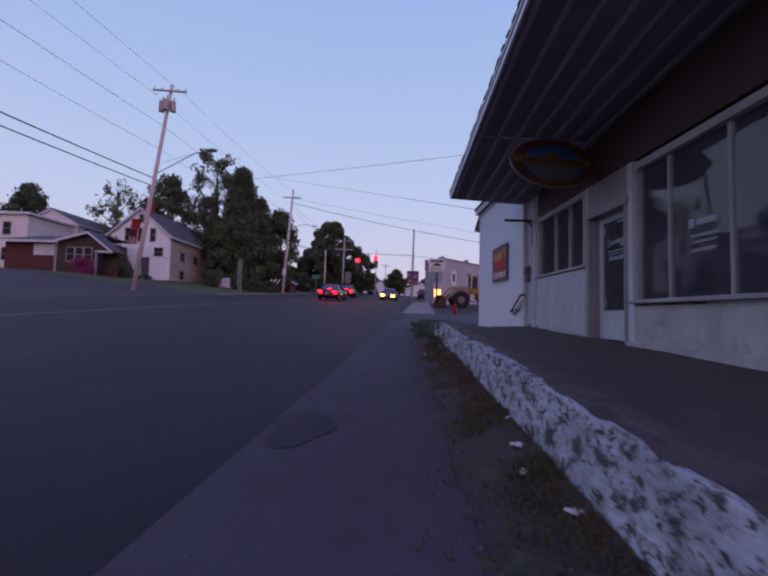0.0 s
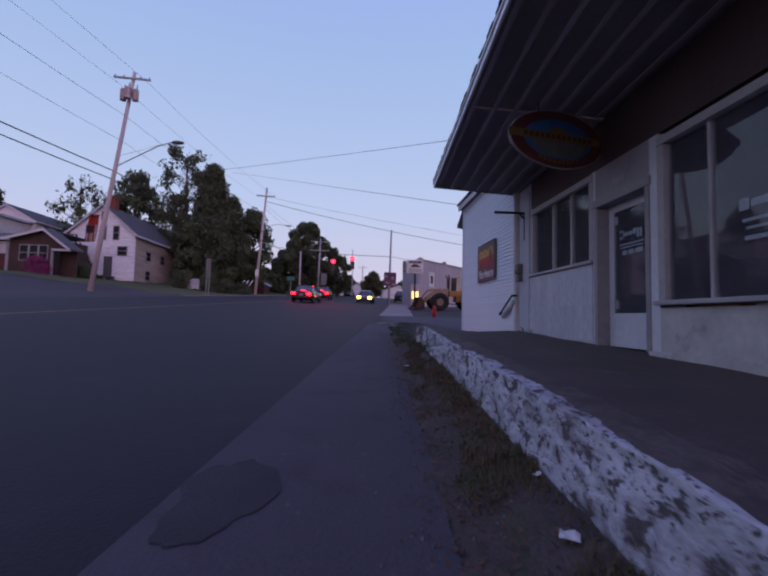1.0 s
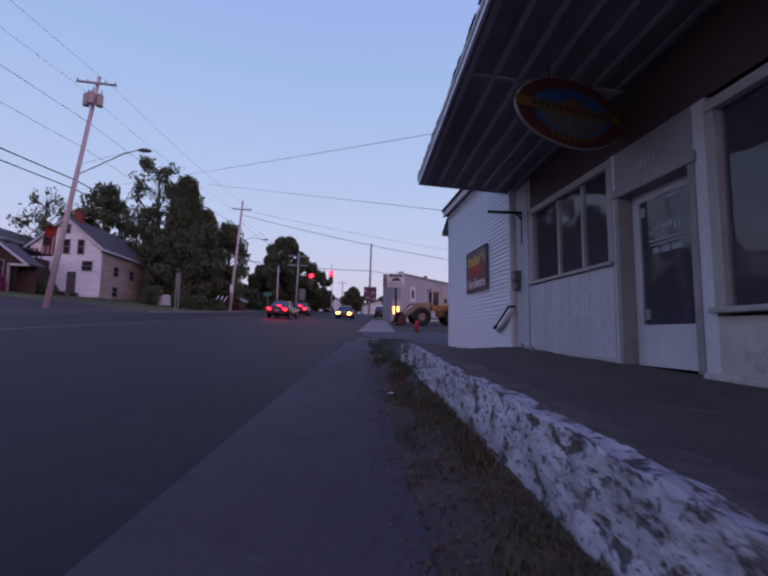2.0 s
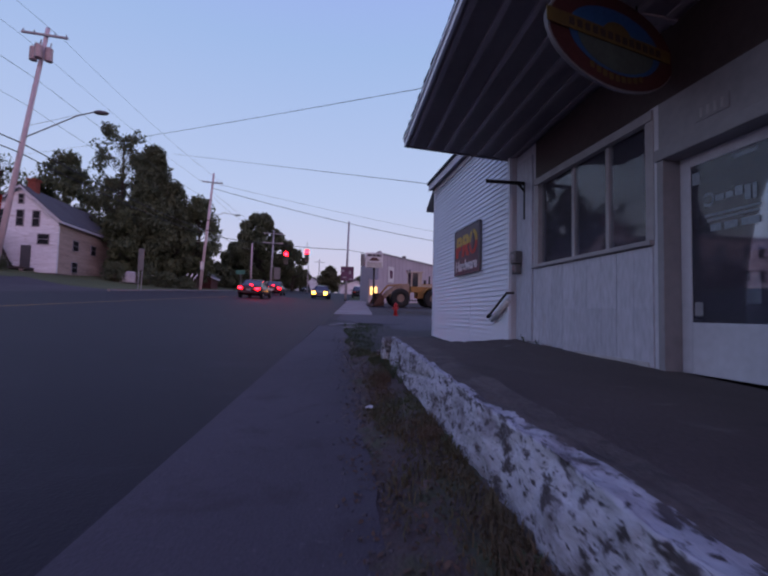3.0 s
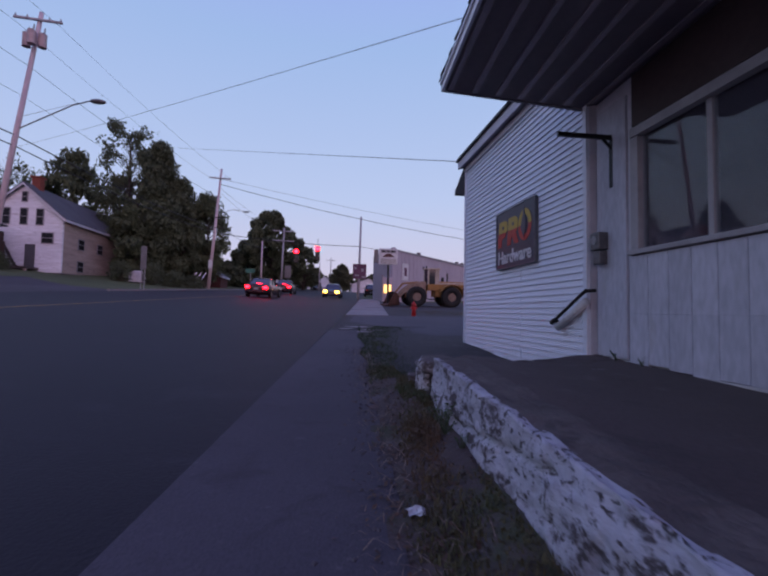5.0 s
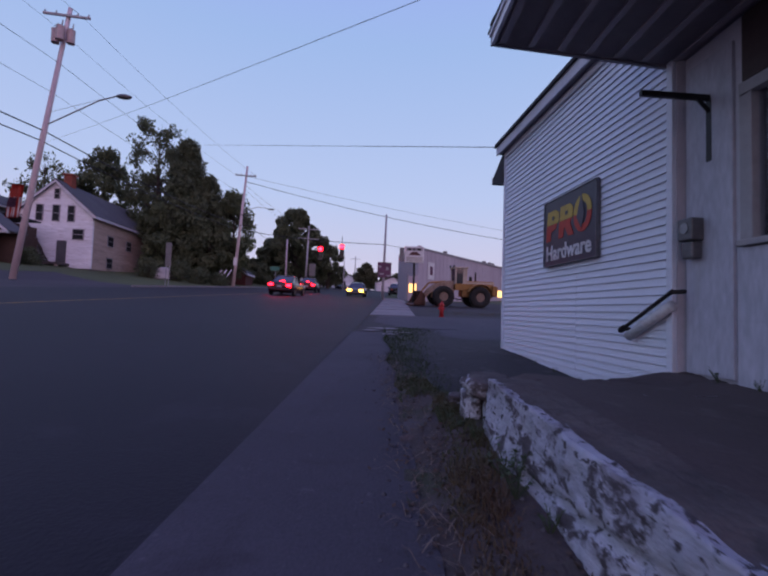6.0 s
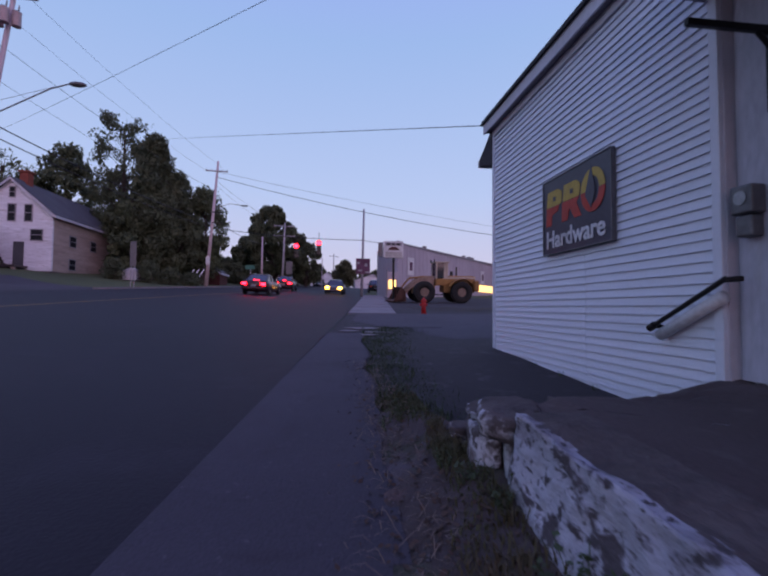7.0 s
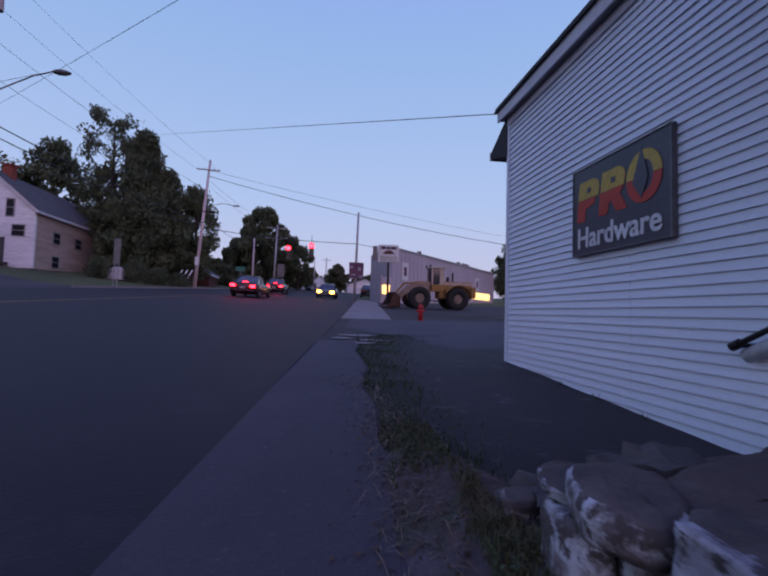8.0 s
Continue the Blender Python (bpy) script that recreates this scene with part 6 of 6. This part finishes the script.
# ---- fire hydrant ----
hx, hy = 4.12, 24.3
hz = ground_z(hx, hy) - 0.02
hyd = thing("fire_hydrant", (hx, hy, hz), "red iron fire hydrant on the lot's edge", "fire hydrant")
part("base", rd((hx, hy, hz), (hx, hy, hz + 0.06), 0.17, n=16), M["hydrant"], hyd)
part("barrel", rd((hx, hy, hz + 0.06), (hx, hy, hz + 0.62), 0.115, 0.105, n=16), M["hydrant"], hyd, smooth=True)
part("flange", rd((hx, hy, hz + 0.60), (hx, hy, hz + 0.66), 0.155, n=16), M["hydrant"], hyd)
bm = bmesh.new()
bmesh.ops.create_uvsphere(bm, u_segments=16, v_segments=8, radius=0.12, matrix=Matrix.Translation((hx, hy, hz + 0.66)) @ Matrix.Diagonal((1, 1, 1.1, 1)))
part("bonnet", bm, M["hydrant"], hyd, smooth=True)
part("nut", rd((hx, hy, hz + 0.78), (hx, hy, hz + 0.85), 0.03, n=5), M["hydrant"], hyd)
for s in (-1, 1):
    part("side_outlet", rd((hx + s * 0.09, hy, hz + 0.47), (hx + s * 0.19, hy, hz + 0.47), 0.055, n=12), M["hydrant"], hyd)
part("front_outlet", rd((hx, hy - 0.09, hz + 0.42), (hx, hy - 0.2, hz + 0.42), 0.07, n=12), M["hydrant"], hyd)
hyd.scale = (0.78, 0.78, 0.78)


# ---- vehicles ----
def wheel(x, y, z, r, w, parent, rimm, dish=0.62):
    """A wheel on an axle along y, under the vehicle's Empty at the origin."""
    bm = bmesh.new()
    n, ring = 28, []
    prof = [(r * dish, -w / 2), (r * 0.93, -w / 2), (r, -w * 0.36), (r, w * 0.36), (r * 0.93, w / 2), (r * dish, w / 2)]
    for k in range(n):
        a = 2 * math.pi * k / n
        ring.append([bm.verts.new((x + q * math.cos(a), y + o, z + q * math.sin(a))) for q, o in prof])
    for k in range(n):
        for j in range(len(prof)):
            bm.faces.new((ring[k][j], ring[k][(j + 1) % 6], ring[(k + 1) % n][(j + 1) % 6], ring[(k + 1) % n][j]))
    bmesh.ops.recalc_face_normals(bm, faces=bm.faces)
    wh = part("tyre", bm, M["tyre"], parent, smooth=True)
    wh.name = "wheel"
    rm = part("rim", rd((x, y - w * 0.34, z), (x, y + w * 0.34, z), r * dish, n=20), rimm, wh)
    part("hub", rd((x, y - w * 0.5, z), (x, y + w * 0.5, z), r * 0.2, n=12), rimm, wh)
    return wh


def loft(sections, close=True):
    """Skins a list of rings of equal length."""
    bm = bmesh.new()
    rings = [[bm.verts.new(p) for p in s] for s in sections]
    n = len(rings[0])
    for a, b in zip(rings, rings[1:]):
        for k in range(n if close else n - 1):
            bm.faces.new((a[k], a[(k + 1) % n], b[(k + 1) % n], b[k]))
    bm.faces.new(rings[0]), bm.faces.new(rings[-1][::-1])
    bmesh.ops.recalc_face_normals(bm, faces=bm.faces)
    return bm


def car(name, m, paint, label, tail=True, head=False, h=1.40):
    """Front towards -x, built round the origin, then set down at m."""
    c = thing(name, (0, 0, 0), label, "car", "cars on the road")
    W = 0.88
    k = h / 1.40
    lower = []
    for x, zl, zb, w in ((-2.28, 0.36, 0.60, 0.70), (-2.18, 0.24, 0.68, 0.80), (-1.7, 0.20, 0.78, 0.86), (-0.9, 0.19, 0.88, W), (0, 0.19, 0.90, W), (1.0, 0.19, 0.92, W), (1.6, 0.20, 0.95, 0.87), (2.15, 0.26, 0.96, 0.82), (2.30, 0.38, 0.88, 0.74)):
        zb *= k
        lower.append([(x, -w * 0.92, zl), (x, -w, zl + 0.18), (x, -w, zb - 0.16), (x, -w * 0.93, zb), (x, 0, zb + 0.03), (x, w * 0.93, zb), (x, w, zb - 0.16), (x, w, zl + 0.18), (x, w * 0.92, zl), (x, 0, zl - 0.02)])
    part("body", loft(lower), paint, c, smooth=True)
    cab = []
    for x, z, w in ((-0.95, 0.90, 0.76), (-0.25, 1.36, 0.60), (0.25, 1.41, 0.60), (0.85, 1.37, 0.59), (1.65, 0.97, 0.70)):
        z *= k
        cab.append([(x, -w - 0.09 * (z > 1.2), 0.86 * k), (x, -w, z - 0.05), (x, -w + 0.07, z), (x, w - 0.07, z), (x, w, z - 0.05), (x, w + 0.09 * (z > 1.2), 0.86 * k)])
    gh = part("glasshouse", loft(cab), M["carglass"], c, "dark car windows", smooth=False)
    part("roof", loft([[(x, -w, z * k - 0.02), (x, -w + 0.05, z * k + 0.012), (x, w - 0.05, z * k + 0.012), (x, w, z * k - 0.02)] for x, z, w in ((-0.28, 1.36, 0.58), (0.25, 1.415, 0.58), (0.88, 1.37, 0.57))]), paint, gh)
    for s in (-1, 1):
        for a, b in (((-0.95, 0.80, 0.88), (-0.25, 0.60, 1.34)), ((0.30, 0.70, 0.9), (0.30, 0.605, 1.38)), ((1.62, 0.72, 0.95), (0.85, 0.59, 1.35))):
            part("pillar", rd((a[0], s * a[1], a[2] * k), (b[0], s * b[1], b[2] * k), 0.035, n=6), paint, gh)
        part("mirror", bx(-0.78, -0.62, s * 0.93 - 0.07, s * 0.93 + 0.07, 0.90 * k, 1.02 * k, bevel=0.03), paint, c)
        part("tail_light", bx(2.20, 2.35, s * 0.62 - 0.15, s * 0.62 + 0.15, 0.66 * k, 0.82 * k, bevel=0.03), M["tail"] if tail else M["red"], c, "lit red tail light" if tail else "")
        part("head_light", bx(-2.33, -2.16, s * 0.60 - 0.19, s * 0.60 + 0.19, 0.48 * k, 0.74 * k, bevel=0.06), M["headlight"] if head else M["signwhite"], c, "lit headlight" if head else "")
        for x in (-1.42, 1.36):
            wheel(x, s * 0.80, 0.32, 0.32, 0.2, c, M["rim"])
    if tail:
        part("brake_light", bx(1.60, 1.66, -0.16, 0.16, 0.985 * k, 1.02 * k), M["tail"], c, "lit high brake light")
    part("rear_bumper", bx(2.16, 2.36, -0.78, 0.78, 0.36, 0.56, bevel=0.06), paint, c)
    part("front_bumper", bx(-2.38, -2.18, -0.76, 0.76, 0.30, 0.50, bevel=0.06), paint, c)
    part("plate", bx(2.34, 2.372, -0.16, 0.16, 0.58, 0.70), M["trim"], c)
    part("grille", bx(-2.335, -2.28, -0.40, 0.40, 0.48, 0.60, bevel=0.01), M["black"], c)
    c.matrix_basis = m
    return c


def on_road(x, y, rz):
    """A pose on the sloping road, nose along -x turned by rz."""
    p = Vector((x, y, ground_z(x, y)))
    ex = (Vector((x + 1, y, ground_z(x + 1, y))) - p).normalized()
    ey = (Vector((x, y + 1, ground_z(x, y + 1))) - p).normalized()
    up = ex.cross(ey).normalized()
    f = Vector((math.cos(radians(rz)), math.sin(radians(rz)), 0))
    f = (f - up * f.dot(up)).normalized()
    s = up.cross(f)
    m = Matrix((f, s, up)).transposed().to_4x4()
    m.translation = p + up * 0.005
    return m


car("sedan", on_road(-4.2, 39.5, -96), M["carred"], "dark red sedan braking at the junction, tail lights lit")
car("hatchback", on_road(-3.9, 54.0, -93), M["carred"], "small red car ahead at the junction, tail lights lit", h=1.5)
car("sedan", on_road(1.1, 52.5, 84), M["carsilver"], "grey car facing with headlights lit", tail=False, head=True)
car("sedan", on_road(2.2, 88, 84), M["cardark"], "dark parked car far along the road", tail=False)
car("estate_car", on_road(7.0, 72, -92), M["cardark"], "dark tall car parked beyond the long store", tail=False, h=1.75)
car("sedan", on_road(-1.6, 101, 80), M["cardark"], "dark car far beyond the junction", tail=False)

# ---- wheel loader ----
wl_ = thing("wheel_loader", (0, 0, 0), "old yellow wheel loader parked on the lot", "wheel loader")
for x in (0.0, 2.75):
    for s in (-1, 1):
        wheel(x, s * 0.98, 0.78, 0.78, 0.5, wl_, M["rimyellow"], 0.42)
part("rear_frame", bx(1.55, 3.95, -0.55, 0.55, 0.75, 1.35, bevel=0.06), M["loader"], wl_)
eng = part("engine_hood", bx(1.75, 3.95, -0.62, 0.62, 1.30, 1.98, bevel=0.10), M["loader"], wl_, "dented yellow engine hood")
part("hood_stripe", bx(1.80, 3.97, -0.635, 0.635, 1.74, 1.90, bevel=0.01), M["loaderpale"], eng, "cream stripe along the hood")
part("counterweight", bx(3.75, 4.15, -0.95, 0.95, 0.85, 1.65, bevel=0.10), M["loader"], wl_)
part("exhaust", rd((2.75, 0.2, 1.95), (2.75, 0.2, 2.65), 0.06), M["black"], eng)
part("air_cleaner", rd((2.25, -0.2, 1.95), (2.25, -0.2, 2.3), 0.11, n=12), M["black"], eng)
for s in (-1, 1):
    part("rear_fender", loft([[(2.75 + 0.95 * math.cos(a), s * 0.98 - 0.28, 0.78 + 0.95 * math.sin(a)), (2.75 + 0.95 * math.cos(a), s * 0.98 + 0.28, 0.78 + 0.95 * math.sin(a)), (2.75 + 0.99 * math.cos(a), s * 0.98 + 0.28, 0.78 + 0.99 * math.sin(a)), (2.75 + 0.99 * math.cos(a), s * 0.98 - 0.28, 0.78 + 0.99 * math.sin(a))] for a in steps(0.5, 2.7, 8)]), M["loader"], wl_)
    part("step", bx(1.05, 1.5, s * 0.85 - 0.1, s * 0.85 + 0.1, 0.55, 0.62), M["black"], wl_)
    part("lift_arm", loft([[(x, s * 0.5 - 0.09, z - 0.16), (x, s * 0.5 + 0.09, z - 0.16), (x, s * 0.5 + 0.09, z + 0.16), (x, s * 0.5 - 0.09, z + 0.16)] for x, z in ((0.55, 1.75), (-0.2, 1.65), (-0.9, 1.15), (-1.45, 0.55))]), M["loaderarm"], wl_)
    part("hydraulic_ram", rd((0.35, s * 0.35, 1.0), (-0.75, s * 0.42, 1.15), 0.06), M["steel"], wl_)
part("front_frame", bx(-0.6, 0.95, -0.5, 0.5, 0.65, 1.3, bevel=0.06), M["loader"], wl_)
part("arm_tower", bx(0.3, 0.85, -0.6, 0.6, 1.2, 1.95, bevel=0.05), M["loaderarm"], wl_)
part("tilt_link", rd((0.4, 0, 1.9), (-0.9, 0, 1.75), 0.07), M["loader"], wl_)
part("tilt_link", rd((-0.9, 0, 1.75), (-1.55, 0, 0.95), 0.07), M["loader"], wl_)
bk = [[(x, y, z) for x, z in ((-1.35, 0.10), (-2.3, 0.06), (-2.34, 0.10), (-1.62, 0.30), (-1.55, 0.75), (-1.75, 1.10), (-1.68, 1.12), (-1.40, 0.80))] for y in (-1.25, 1.25)]
bkt = part("bucket", loft(bk), M["rust"], wl_, "rusty dark bucket")
for s in (-1, 1):
    part("bucket_cheek", slab([(-1.4, s * 1.25, 0.1), (-2.25, s * 1.25, 0.08), (-1.75, s * 1.25, 1.1), (-1.45, s * 1.25, 0.8)], Vector((0, -0.04 * s, 0))), M["rust"], bkt)
for i in range(7):
    part("tooth", bx(-2.48, -2.26, -1.2 + i * 0.39, -1.11 + i * 0.39, 0.05, 0.10), M["rust"], bkt)
cabp = part("cab_base", bx(0.95, 1.85, -0.62, 0.62, 1.25, 1.75, bevel=0.03), M["loader"], wl_)
for x in (1.0, 1.8):
    for s in (-1, 1):
        part("cab_post", bx(x - 0.06, x + 0.06, s * 0.58 - 0.05, s * 0.58 + 0.05, 1.75, 2.89, bevel=0.01), M["loaderpale"], cabp)
part("cab_roof", bx(0.85, 1.95, -0.72, 0.72, 2.88, 3.00, bevel=0.03), M["loaderpale"], cabp)
part("cab_rear_panel", bx(1.55, 1.74, -0.6, 0.6, 1.75, 2.88), M["loaderpale"], cabp, "cream cab panel")
part("cab_glass", bx(0.98, 1.55, -0.59, 0.59, 1.78, 2.88), M["carglass"], cabp, "dark cab window")
part("seat", bx(1.2, 1.6, -0.25, 0.25, 1.5, 2.0, bevel=0.05), M["black"], cabp)
for s in (-1, 1):
    part("work_lamp", rd((0.9, s * 0.5, 3.06), (0.82, s * 0.5, 3.06), 0.09), M["black"], cabp)
lm = on_road(6.35, 35.6, 2) @ Matrix.Scale(0.88, 4)
lm.translation.z = ground_z(6.4, 35.6) + 0.01
wl_.matrix_basis = lm
scatter("lot_grass", 5000, lambda: (lambda x, y: (x, y, ground_z(x, y) - 0.01))(rs.uniform(4.3, 8.5), rs.uniform(25.5, 29)), blade, M["blades"], "patch of green grass on the lot", "grass")
